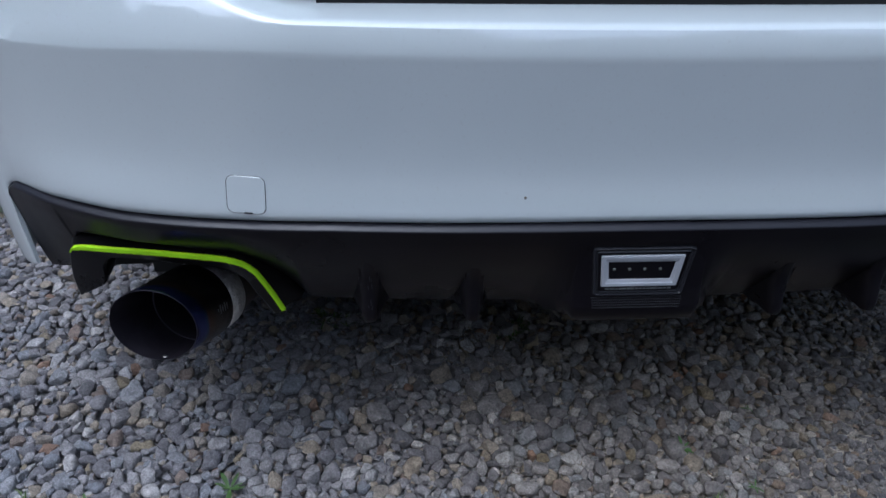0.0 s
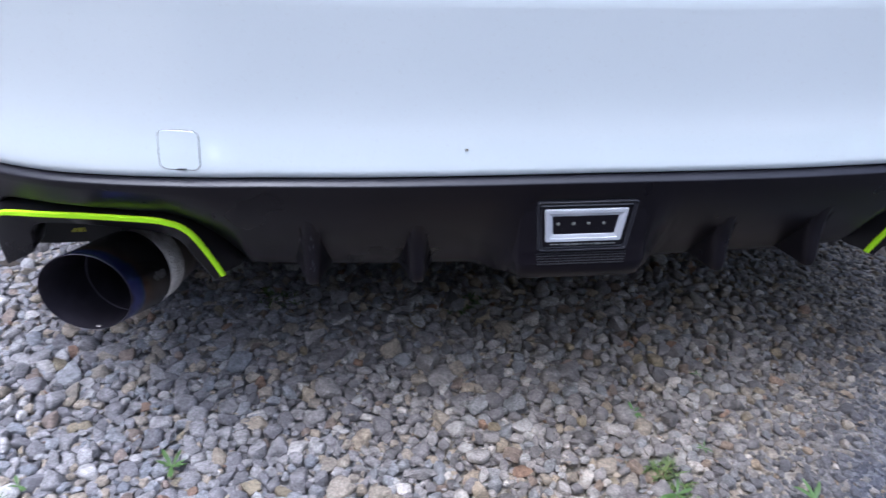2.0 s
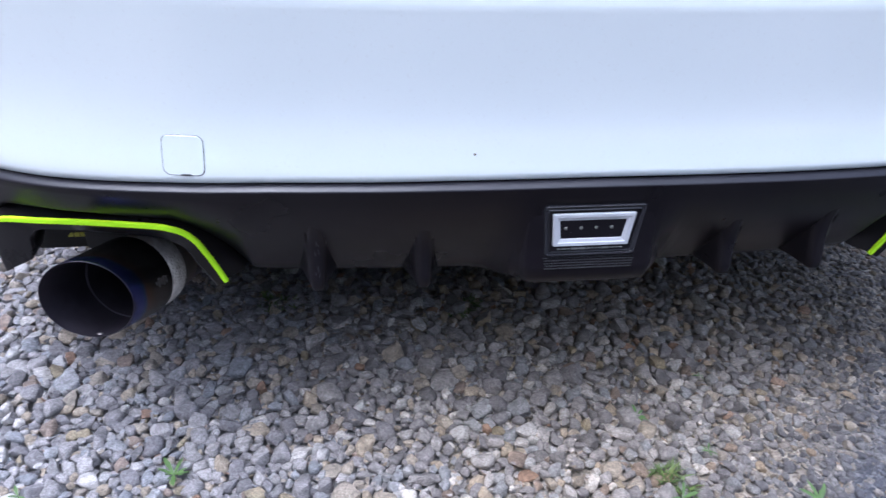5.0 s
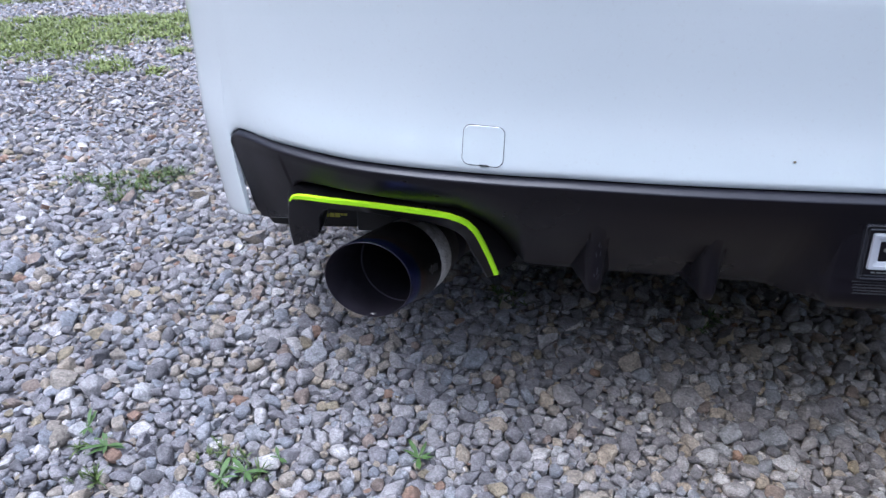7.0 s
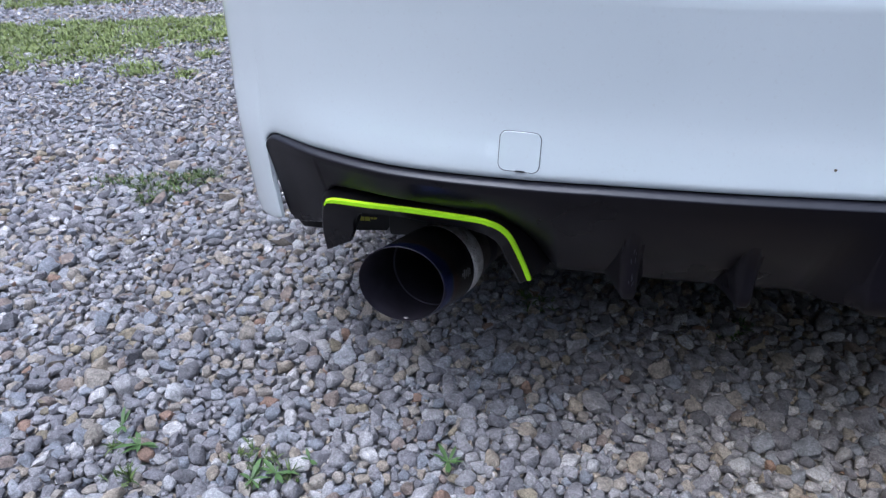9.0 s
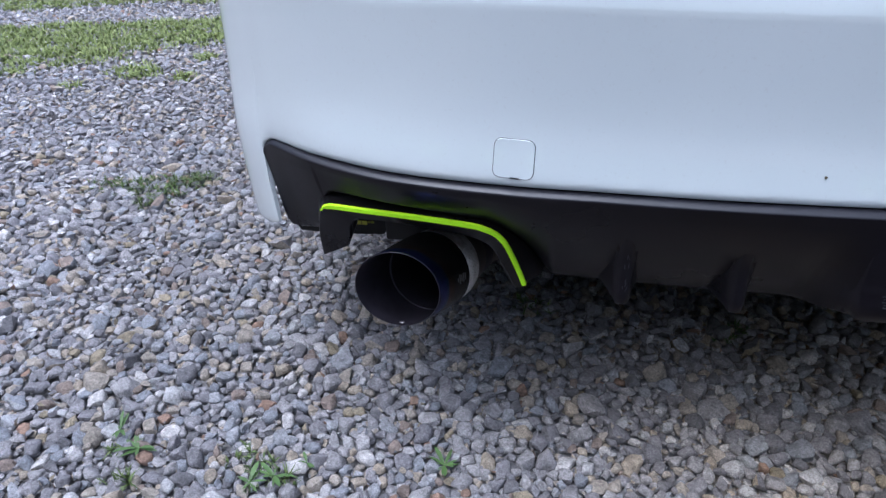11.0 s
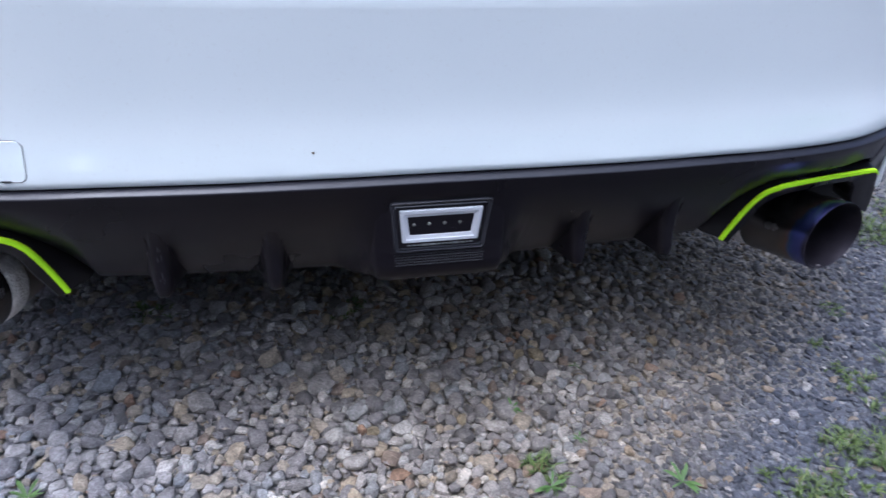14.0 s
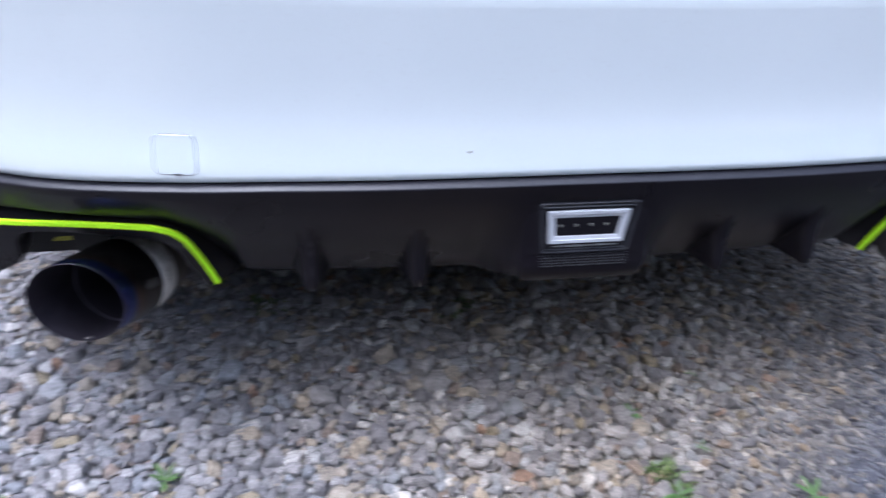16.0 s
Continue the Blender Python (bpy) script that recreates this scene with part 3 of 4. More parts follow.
def face_rings(specs, mat, name, parent, label="", fill=False, sharp=40):
    """specs: (top half, bottom half, z1, z0, radius, out) rings on the light's face; out is the way towards the rear."""
    rows = []
    for top, bottom, z1, z0, r, out in specs:
        rows.append([(x, light_face(z) - out, z) for x, z in trapezoid(top, bottom, z1, z0, r)])
    v, f = grid(rows, True)
    n = len(rows[0])
    if fill:
        f.append(tuple(range(len(v) - n, len(v))))
    return mesh_ob(name, v, f, mat, parent, label, sharp)


bezel = face_rings([(0.0672, 0.0598, 0.4606, 0.3866, 0.006, -0.004), (0.0672, 0.0598, 0.4606, 0.3866, 0.006, -0.0006), (0.0662, 0.0589, 0.4597, 0.3876, 0.006, -0.0006), (0.0661, 0.0588, 0.4596, 0.3877, 0.006, 0.0024),
                    (0.0656, 0.0584, 0.4591, 0.3882, 0.0055, 0.0029), (0.0648, 0.0577, 0.4583, 0.3890, 0.005, 0.0026), (0.0640, 0.0570, 0.4575, 0.3897, 0.005, 0.0004),
                    (0.0616, 0.0547, 0.4550, 0.3914, 0.0045, -0.0002), (0.0606, 0.0538, 0.4540, 0.3920, 0.004, 0.0012), (0.0600, 0.0532, 0.4534, 0.3923, 0.004, 0.0016), (0.0592, 0.0524, 0.4526, 0.3928, 0.004, -0.0035)],
                   BEZEL, "bezel", light, "grey-black trapezoid bezel", sharp=25)
face_rings([(0.0595, 0.0526, 0.4528, 0.3924, 0.004, -0.003), (0.02, 0.02, 0.44, 0.41, 0.003, -0.003)], SATIN, "backing", light, "dark inner plate", True)
frame_white = face_rings([(0.0545, 0.0500, 0.4480, 0.4008, 0.0025, -0.003), (0.0545, 0.0500, 0.4480, 0.4008, 0.0025, 0.0005), (0.0535, 0.0491, 0.4470, 0.4016, 0.002, 0.0018), (0.0491, 0.0449, 0.4430, 0.4056, 0.002, 0.0018),
                          (0.0484, 0.0442, 0.4422, 0.4064, 0.002, 0.0006), (0.0440, 0.0404, 0.4380, 0.4106, 0.0015, -0.0004), (0.0433, 0.0397, 0.4372, 0.4114, 0.0015, -0.0026)],
                         FRAME_WHITE, "light_frame", light, "white translucent rectangular light frame", sharp=25)
window = face_rings([(0.0435, 0.0399, 0.4374, 0.4112, 0.0015, -0.0024), (0.02, 0.02, 0.43, 0.42, 0.001, -0.0024)], SATIN, "dark_window", light, "black window with diodes", True)
for x in (-0.0350, -0.0150, 0.0050, 0.0250):
    bm = bmesh.new()
    bmesh.ops.create_cone(bm, cap_ends=True, segments=12, radius1=0.0026, radius2=0.0016, depth=0.003, matrix=pose(x, light_face(0.4262) + 0.0010, 0.4262, 90))
    part("diode", bm, LEDM, light, "small pale diode")
rs = random.Random(9)
for k in range(16):
    x, z = rs.uniform(-0.036, 0.034), rs.uniform(0.4145, 0.4235)
    r = rs.uniform(0.0007, 0.0018)
    pts = [(x + r * math.cos(a + 0.7 * k), light_face(z) + 0.0020, z + 0.7 * r * math.sin(a + 0.7 * k)) for a in (0.0, 2.1, 4.2)] + [(x, light_face(z) + 0.0012, z)]
    mesh_ob("reflector_facet", pts, [(0, 1, 3), (1, 2, 3), (2, 0, 3)], FACET, light, "tiny dull reflector facet", sharp=5)
random.seed(4)
x = -0.043
while x < 0.043:
    w = random.choice((0.003, 0.0045, 0.006, 0.009))
    z = 0.3962
    bm = bmesh.new()
    bmesh.ops.create_cube(bm, size=1, matrix=Matrix.LocRotScale((x + w / 2, light_face(z) + 0.0012, z), None, (w, 0.0030, 0.0011 if w < 0.008 else 0.0020)))
    part("print_bar", bm, PRINT, light)
    x += w + 0.0016
# Dimpled ledge below the light.
bm = bmesh.new()
for i in range(48):
    for j in range(5):
        half = 0.060 - j * 0.0005
        px = -half + 2 * half * (i + 0.5 * (j % 2)) / 47.5
        z = 0.3835 - j * 0.0033
        y = light_face(z) - 0.0005 - (0.384 - z) * 0.33
        q = [(px - 0.0013, y - 0.0002, z), (px, y - 0.0002, z - 0.0017), (px + 0.0013, y - 0.0002, z), (px, y - 0.0002, z + 0.0017)]
        vs = [bm.verts.new(p) for p in q]
        c = bm.verts.new((px, y - 0.0019, z + 0.0006))
        for k in range(4):
            bm.faces.new((vs[k], vs[(k + 1) % 4], c))
part("dimple_strip", bm, DIMPLE, light, "strip of small raised diamonds", sharp=10)


# Exhaust: one on each side.
def exhaust(side):
    ob = empty("exhaust", car)
    tagged(ob, "wide heat-blued exhaust tip with welded collar")
    rim, back = (Vector((-0.6425, 0.034, 0.3235)), Vector((-0.578, 0.185, 0.284))) if side < 0 else (Vector((0.648, 0.036, 0.3305)), Vector((0.596, 0.185, 0.302)))
    axis = (back - rim).normalized()
    face = Vector((0.07 if side < 0 else -0.19, 1.0, -0.03)).normalized()

    def ring(t, r, n=48, tilt=None):
        c = rim.lerp(back, t)
        nrm = face.lerp(axis, smooth(0, 0.8, t) if tilt is None else tilt).normalized()
        u = nrm.cross(Vector((0, 0, 1))).normalized()
        w = u.cross(nrm)
        return [tuple(c + u * r * math.cos(math.tau * k / n) + w * r * math.sin(math.tau * k / n)) for k in range(n)]
    R = 0.0588
    cut = 0.56 if side < 0 else 0.80
    v, f = grid([ring(0.002, R - 0.0001), ring(0.01, R + 0.0002), ring(0.15, R), ring(0.35, R), ring(cut - 0.06, R), ring(cut, R - 0.0005), ring(cut + 0.02, R - 0.003)], True)
    mesh_ob("tip", v, f, BURNT, ob, "heat-blued titanium tip with a thin rim", sharp=50)
    v, f = grid([ring(0.002, R - 0.0001), ring(0.0, R - 0.0004), ring(0.0, R - 0.0010), ring(0.012, R - 0.0016), ring(0.3, R - 0.002), ring(0.435, R - 0.0026), ring(0.438, R - 0.0036), ring(0.440, R - 0.0044), ring(0.446, R - 0.0048), ring(0.60, R - 0.0090), ring(1.25, R - 0.018)], True)
    n = 48
    f.append(tuple(range(len(v) - n, len(v))))
    mesh_ob("inner_sleeve", v, f, SOOT, ob, "dark sooty inside of the tip", sharp=40)
    v, f = grid([ring(cut, R - 0.0026), ring(cut + 0.01, R - 0.0012), ring(cut + 0.10, R - 0.0018), ring(cut + 0.20, R - 0.0032), ring(cut + 0.25, R - 0.0050), ring(cut + 0.27, R - 0.0090)], True)
    mesh_ob("collar", v, f, HAMMER, ob, "bright rough weld collar", sharp=60)
    pipe = [ring(cut + 0.26, 0.0505), ring(cut + 0.42, 0.0470), ring(cut + 0.60, 0.0400), ring(1.5, 0.036), ring(2.2, 0.035)]
    v, f = grid(pipe, True)
    mesh_ob("pipe", v, f, DULL, ob, "dull browned steel tailpipe")
    # small bright steel bump inside the lower lip
    c = Vector(ring(0.05, R - 0.0017)[36])
    bm = bmesh.new()
    bmesh.ops.create_icosphere(bm, subdivisions=2, radius=1, matrix=Matrix.LocRotScale(c, None, (0.0042, 0.0030, 0.0013)))
    part("bright_bump", bm, STEEL, ob, "small bright steel bump")
    # maker's mark as plain bars on the flank that faces the middle of the car
    for k, (dt, h) in enumerate(((0.38, 0.003), (0.41, 0.008), (0.44, 0.006), (0.47, 0.008), (0.50, 0.006))):
        c = rim.lerp(back, dt)
        u = axis.cross(Vector((0, 0, 1))).normalized() * side
        out = (-u * side * side).normalized()
        out = Vector((-side * abs(u.x), -abs(u.y) * 0.3, 0)).normalized()
        nrm = (out * 0.98 + Vector((0, 0, 0.12))).normalized()
        nrm = (nrm - axis * nrm.dot(axis)).normalized()
        tang = axis.cross(nrm)
        m = Matrix((axis, tang, nrm)).transposed().to_4x4()
        m.translation = c + nrm * R
        bm = bmesh.new()
        bmesh.ops.create_cube(bm, size=1, matrix=m @ Matrix.Diagonal((0.0022, h * 1.6, 0.0006, 1)))
        part("mark_bar", bm, STEEL, ob, "pale etched mark")
    return ob


for side in (-1, 1):
    exhaust(side)


# Exhaust surround: arch with a lime stripe along its upper rear edge.
OUTER = [(0.4722, 0.3165), (0.481, 0.340), (0.490, 0.3615), (0.499, 0.3800), (0.506, 0.3895), (0.515, 0.3975), (0.528, 0.4035), (0.545, 0.4068), (0.607, 0.4090), (0.683, 0.4100), (0.735, 0.4100), (0.750, 0.4080),
         (0.7570, 0.4020), (0.7620, 0.3880), (0.7640, 0.3600), (0.7600, 0.3300)]
INNER = [(0.488, 0.3070), (0.498, 0.3280), (0.507, 0.3450), (0.515, 0.3640), (0.522, 0.3730), (0.533, 0.3800), (0.546, 0.3835), (0.563, 0.3860), (0.610, 0.3890), (0.655, 0.3920), (0.690, 0.3920), (0.7035, 0.3905),
         (0.7110, 0.3855), (0.7160, 0.3760), (0.7165, 0.3620), (0.7215, 0.3480)]


def surround_depth(x, z):
    return float(np.interp(x, [0.47, 0.50, 0.53, 0.60, 0.66, 0.70, 0.76], [0.073, 0.058, 0.050, 0.066, 0.084, 0.094, 0.105])) - (0.12 * max(0.0, 0.38 - z) if x > 0.7 else 0.0)


def surround(side):
    def lifted(line):
        return [(x, z + float(np.interp(x, [0.472, 0.50, 0.53, 0.60, 0.66, 0.70], [0.001, 0.0090, 0.0128, 0.0088, 0.0030, 0]))) for x, z in curve_points(line, 4)]
    outer, inner = lifted(OUTER), lifted(INNER)
    rows = []
    for (ax, az), (bx, bz) in zip(outer, inner):
        y = surround_depth(ax, az)
        yi = surround_depth(bx, bz) + 0.006
        up = Vector((ax - bx, az - bz)).normalized()
        leg = 0.014 * smooth(0.53, 0.49, ax)
        row = [(ax + up.x * (0.013 + leg), y + 0.058 - leg, az + up.y * 0.015), (ax + up.x * (0.010 + 0.8 * leg), y + 0.036 - leg, az + up.y * 0.012), (ax + up.x * 0.001, y + 0.008, az + up.y * 0.002), (ax, y + 0.002, az), (ax - up.x * 0.002, y, az - up.y * 0.002),
               (bx + up.x * 0.003, yi - 0.001, bz + up.y * 0.003), (bx, yi + 0.002, bz), (bx + up.x * 0.002, yi + 0.045, bz + up.y * 0.002), (ax + up.x * (0.013 + leg), y + 0.060 - leg, az + up.y * 0.015)]
        rows.append([(side * x, yy, z) for x, yy, z in row])
    v, f = grid(rows)
    n = len(rows[0])
    f.append(tuple(range(n)))
    f.append(tuple(range(len(v) - n, len(v))))
    ob = mesh_ob("exhaust_surround", v, f, SATIN, car, "satin black arched exhaust surround", sharp=45)
    srows = []
    pts = outer[:50]
    for k, (ax, az) in enumerate(pts):
        y = surround_depth(ax, az)
        p, q = outer[max(k - 1, 0)], outer[k + 1]
        up = Vector((p[1] - q[1], q[0] - p[0])).normalized()
        wide = 0.0050 * (1 - 0.75 * smooth(len(pts) - 7, len(pts) - 1, k))
        cs = [(0.0010, 0.004), (0.0010, 0.0003), (0.0002, -0.0013), (-wide, -0.0013), (-wide - 0.0006, 0.001)]
        srows.append([(side * (ax + up.x * o), y + d, az + up.y * o) for o, d in cs])
    v, f = grid(srows)
    f.append(tuple(range(5)))
    f.append(tuple(range(len(v) - 5, len(v))))
    mesh_ob("lime_stripe", v, f, LIME, ob, "fluorescent lime green stripe", sharp=50)
    return ob


for side in (-1, 1):
    surround(side)

# Dark liner behind the exhaust cut-outs and the underbody.
for side in (-1, 1):
    rows = [[(side * x, y, z) for x, y, z in ((0.44, 0.22, 0.36), (0.60, 0.24, 0.37), (0.78, 0.26, 0.37), (0.83, 0.30, 0.34))],
            [(side * x, y, z) for x, y, z in ((0.44, 0.16, 0.44), (0.60, 0.17, 0.44), (0.78, 0.20, 0.44), (0.83, 0.26, 0.44))]]
    v, f = grid(rows)
    mesh_ob("bumper_liner", v, f, UNDER, car, "dark plastic liner above the tailpipe")
    bm = bmesh.new()
    # On the right it is widened into a dark filler that closes the opening.
    wide = 0.135 if side < 0 else 0.300
    bmesh.ops.create_cube(bm, size=1, matrix=Matrix.LocRotScale((side * (0.555 + wide / 2), 0.205, 0.332), None, (wide, 0.016, 0.066)))
    bmesh.ops.bevel(bm, geom=bm.edges[:], offset=0.004, segments=2, profile=0.5, affect="EDGES")
    part("hanger_bracket", bm, UNDER, car, "dark bracket above the tailpipe, widened as a filler on the right")


def mud_flap(side):
    """A limp flap behind the rear wheel: bowed, with rounded lower corners and a printed mark."""
    x0, x1, low, top = 0.730, 0.925, 0.166, 0.450
    rows = []
    for back in (0.0, 0.005):
        for k in range(13):
            u = k / 12
            z = low + (top - low) * u
            cut = 0.016 * (1 - math.sqrt(1 - (1 - min(1.0, (z - low) / 0.016)) ** 2))
            rows.append([(side * x, 0.420 + back + 0.010 * (1 - u) - 0.006 * math.sin(math.pi * (x - x0) / (x1 - x0)), z) for x in np.linspace(x0 + cut, x1 - cut, 13)])
    front, rear = rows[:13], rows[13:]
    loop = [front[k] for k in range(13)] + [rear[k] for k in range(12, -1, -1)]
    v, f = grid(loop + [loop[0]])
    for j in (0, 12):
        for k in range(12):
            f.append(tuple(i * 13 + j for i in (k, k + 1, 24 - k, 25 - k)))
    flap = mesh_ob("mud_flap", v, f, UNDER, car, "black rubber mud flap hanging behind the rear wheel", sharp=40)
    if side < 0:
        x = -0.8160
        for w, h in ((0.0070, 0.0080), (0.0095, 0.0085), (0.0090, 0.0085), (0.0095, 0.0085), (0.0052, 0.0040), (0.0052, 0.0040)):
            z = 0.1920 - (h - 0.0085) * 0.4
            bm = bmesh.new()
            bmesh.ops.create_cube(bm, size=1, matrix=Matrix.LocRotScale((x + w / 2, 0.4245, z), None, (w, 0.0020, h)))
            part("mark_bar", bm, YELLOW, flap, "dull yellow printed mark")
            x += w + 0.0014


for side in (-1, 1):
    mud_flap(side)


def box(name, a, b, mat, parent, label="", bevel=0.02):
    bm = bmesh.new()
    bmesh.ops.create_cube(bm, size=1, matrix=Matrix.LocRotScale([(p + q) / 2 for p, q in zip(a, b)], None, [abs(q - p) for p, q in zip(a, b)]))
    bmesh.ops.bevel(bm, geom=bm.edges[:], offset=bevel, segments=2, profile=0.5, affect="EDGES")
    return part(name, bm, mat, parent, label)


# Unseen parts; their size and height keep the ground below the car dark.
box("muffler", (-0.48, 0.30, 0.158), (0.48, 0.66, 0.345), UNDER, car, "unseen dull dark muffler box", 0.05)
box("underbody", (-0.80, 0.20, 0.37), (0.80, 4.1, 0.44), UNDER, car, "unseen dark underbody panel")
box("floor_pan", (-0.76, 0.72, 0.20), (0.76, 4.0, 0.372), UNDER, car, "unseen dark floor pan that shades the ground ahead of the muffler", 0.03)


# Body, cabin and wheels of the car beyond the bumper.
def section(y, half, low, belt, top, top_half, n=10):
    pts = []
    for k in range(n + 1):
        u = k / n
        z = low + (belt - low) * u
        pts.append((half * (1 - 0.04 * (1 - u) ** 2 - 0.03 * u * u), z))
    for k in range(1, n + 1):
        a = radians(90) * k / n
        pts.append((top_half * (1 - 0.0) + (pts[n][0] - top_half) * math.cos(a) if k < n else top_half, belt + (top - belt) * math.sin(a)))
    pts.append((0, top + 0.01))
    full = [(x, y, z) for x, z in pts] + [(-x, y, z) for x, z in pts[-2::-1]]
    return full


rows = [section(*a) for a in ((0.12, 0.70, 0.74, 0.90, 0.99, 0.55), (0.20, 0.83, 0.73, 0.92, 1.02, 0.60), (0.40, 0.925, 0.72, 0.92, 1.03, 0.62), (0.62, 0.936, 0.44, 0.92, 1.035, 0.64), (1.0, 0.942, 0.44, 0.92, 1.04, 0.66),
                              (1.6, 0.94, 0.36, 0.92, 1.02, 0.7), (2.4, 0.935, 0.34, 0.92, 1.0, 0.7), (3.2, 0.93, 0.36, 0.90, 1.0, 0.68), (3.9, 0.92, 0.40, 0.84, 0.94, 0.66), (4.3, 0.84, 0.40, 0.74, 0.84, 0.6), (4.5, 0.66, 0.42, 0.66, 0.72, 0.5))]
v, f = grid(rows)
n = len(rows[0])
f += [tuple(range(n)), tuple(range(len(v) - n, len(v)))]
mesh_ob("body", v, f, WHITE, car, "white painted body with boot lid")
rows = []
for y, half, top, th in ((0.75, 0.62, 1.03, 0.55), (1.15, 0.70, 1.34, 0.52), (1.5, 0.72, 1.45, 0.54), (2.1, 0.73, 1.48, 0.56), (2.6, 0.72, 1.42, 0.54), (3.25, 0.68, 1.00, 0.52)):
    rows.append([(half, y, 0.96), (half * 0.9 + th * 0.1, y, 0.96 + (top - 0.96) * 0.5), (th + 0.05, y, top - 0.04), (th - 0.05, y, top), (0, y, top + 0.015), (-th + 0.05, y, top), (-th - 0.05, y, top - 0.04),
                 (-half * 0.9 - th * 0.1, y, 0.96 + (top - 0.96) * 0.5), (-half, y, 0.96)])
v, f = grid(rows)
mesh_ob("cabin_glass", v, f, GLASSY, car, "dark tinted cabin glass")
roof_y, roof_z = (0.75, 1.15, 1.5, 2.1, 2.6, 3.25), (1.03, 1.34, 1.45, 1.48, 1.42, 1.0)
v, f = grid([[(x, y, float(np.interp(y, roof_y, roof_z)) + 0.010 + 0.022 * (1 - (x / 0.56) ** 2)) for x in np.linspace(-0.52, 0.52, 11)] for y in np.linspace(1.32, 2.48, 11)])
mesh_ob("roof", v, f, WHITE, car, "white roof panel")
mesh_ob("boot_gap", *grid([[(x, 0.105 + 0.04 * x * x, z) for x in np.linspace(-0.40, 0.40, 15)] for z in (0.722, 0.76)]), GAP, car, "dark gap below the boot lid")
for sx in (-1, 1):
    for y in (0.98, 3.62):
        wheel = empty("wheel", car)
        wheel.location = (sx * 0.80, y, 0.325)
        bm = bmesh.new()
        prof = [(0.20, 0.09), (0.22, 0.105), (0.29, 0.112), (0.318, 0.095), (0.325, 0.06), (0.325, -0.06), (0.318, -0.095), (0.29, -0.112), (0.22, -0.105), (0.20, -0.09)]
        rr = [[(w, r * math.cos(math.tau * k / 40), r * math.sin(math.tau * k / 40)) for k in range(40)] for r, w in prof]
        v, f = grid(rr + rr[:1], True)
        mesh_ob("tyre", v, f, TYRE, wheel, "black tyre", sharp=30)
        bmesh.ops.create_cone(bm, cap_ends=True, segments=40, radius1=0.205, radius2=0.205, depth=0.03, matrix=pose(sx * 0.05, 0, 0, 0, 90, 0))
        for k in range(10):
            bmesh.ops.create_cube(bm, size=1, matrix=pose(sx * 0.08, 0, 0, k * 36) @ Matrix.Translation((0, 0, 0.11)) @ Matrix.Diagonal((0.03, 0.03, 0.18, 1)))
        part("rim", bm, RIM, wheel, "dark ten-spoke alloy rim")


# ---------------------------------------------------------------- plants
def blade_mesh(rng, spots, mat, name, length, width, lean_out, per):
    """Grass: bent tapered blades of two quads round each spot (x, y, spread)."""
    verts, faces = [], []
    for x, y, spread, scale in spots:
        for _ in range(per):
            a, r = rng.uniform(0, math.tau), spread * math.sqrt(rng.random())
            bx, by = x + r * math.cos(a), y + r * math.sin(a)
            yaw = rng.uniform(0, math.tau)
            ln = length * scale * rng.uniform(0.5, 1.2)
            w = width * rng.uniform(0.7, 1.3)
            out = lean_out * rng.uniform(0.3, 1.3)
            dx, dy = math.cos(yaw), math.sin(yaw)
            base = len(verts)
            for k, (u, ww) in enumerate(((0, 0.8), (0.5, 1.0), (1.0, 0.08))):
                h = ln * u * (1 - 0.35 * out * u)
                o = ln * out * u * u
                px, py, pz = bx + dx * o, by + dy * o, -0.004 + max(h, 0.0)
                verts += [(px - dy * w * ww / 2, py + dx * w * ww / 2, pz), (px + dy * w * ww / 2, py - dx * w * ww / 2, pz)]
            for k in range(2):
                q = base + 2 * k
                faces.append((q, q + 1, q + 3, q + 2))
    me = bpy.data.meshes.new(name)
    me.from_pydata(verts, [], faces)
    me.materials.append(mat)
    me.polygons.foreach_set("use_smooth", [True] * len(me.polygons))
    return new(name, me)


def weed(rng, x, y, size, leaves):
    """A small flat weed: leaves with a middle fold, spreading from one root."""
    ob = empty("weed")
    ob.location = (x, y, 0.009)
    for k in range(leaves):
        verts, faces = [], []
        yaw = math.tau * k / leaves + rng.uniform(-0.9, 0.9)
        ln, rise = size * rng.uniform(0.35, 1.1), rng.uniform(0.1, 0.7)
        w = ln * rng.uniform(0.14, 0.28)
        dx, dy = math.cos(yaw), math.sin(yaw)
        for u, ww in ((0.0, 0.15), (0.3, 0.8), (0.55, 1.0), (0.8, 0.7), (1.0, 0.05)):
            cx, cy, cz = dx * ln * u, dy * ln * u, 0.004 + ln * rise * (u - 0.55 * u * u)
            for s in (-1, 0, 1):
                verts.append((cx - dy * w * ww * s / 2, cy + dx * w * ww * s / 2, cz + (0.10 * w * ww if s else 0)))
        for i in range(4):
            for j in range(2):
                q = 3 * i + j
                faces.append((q, q + 1, q + 4, q + 3))
        me = bpy.data.meshes.new("leaf")
        me.from_pydata(verts, [], faces)
        me.materials.append(WEED)
        me.polygons.foreach_set("use_smooth", [True] * len(me.polygons))
        new("leaf", me).parent = ob
    return tagged(ob, "small green weed sprouting between the gravel stones", "weed", "weeds in the gravel")


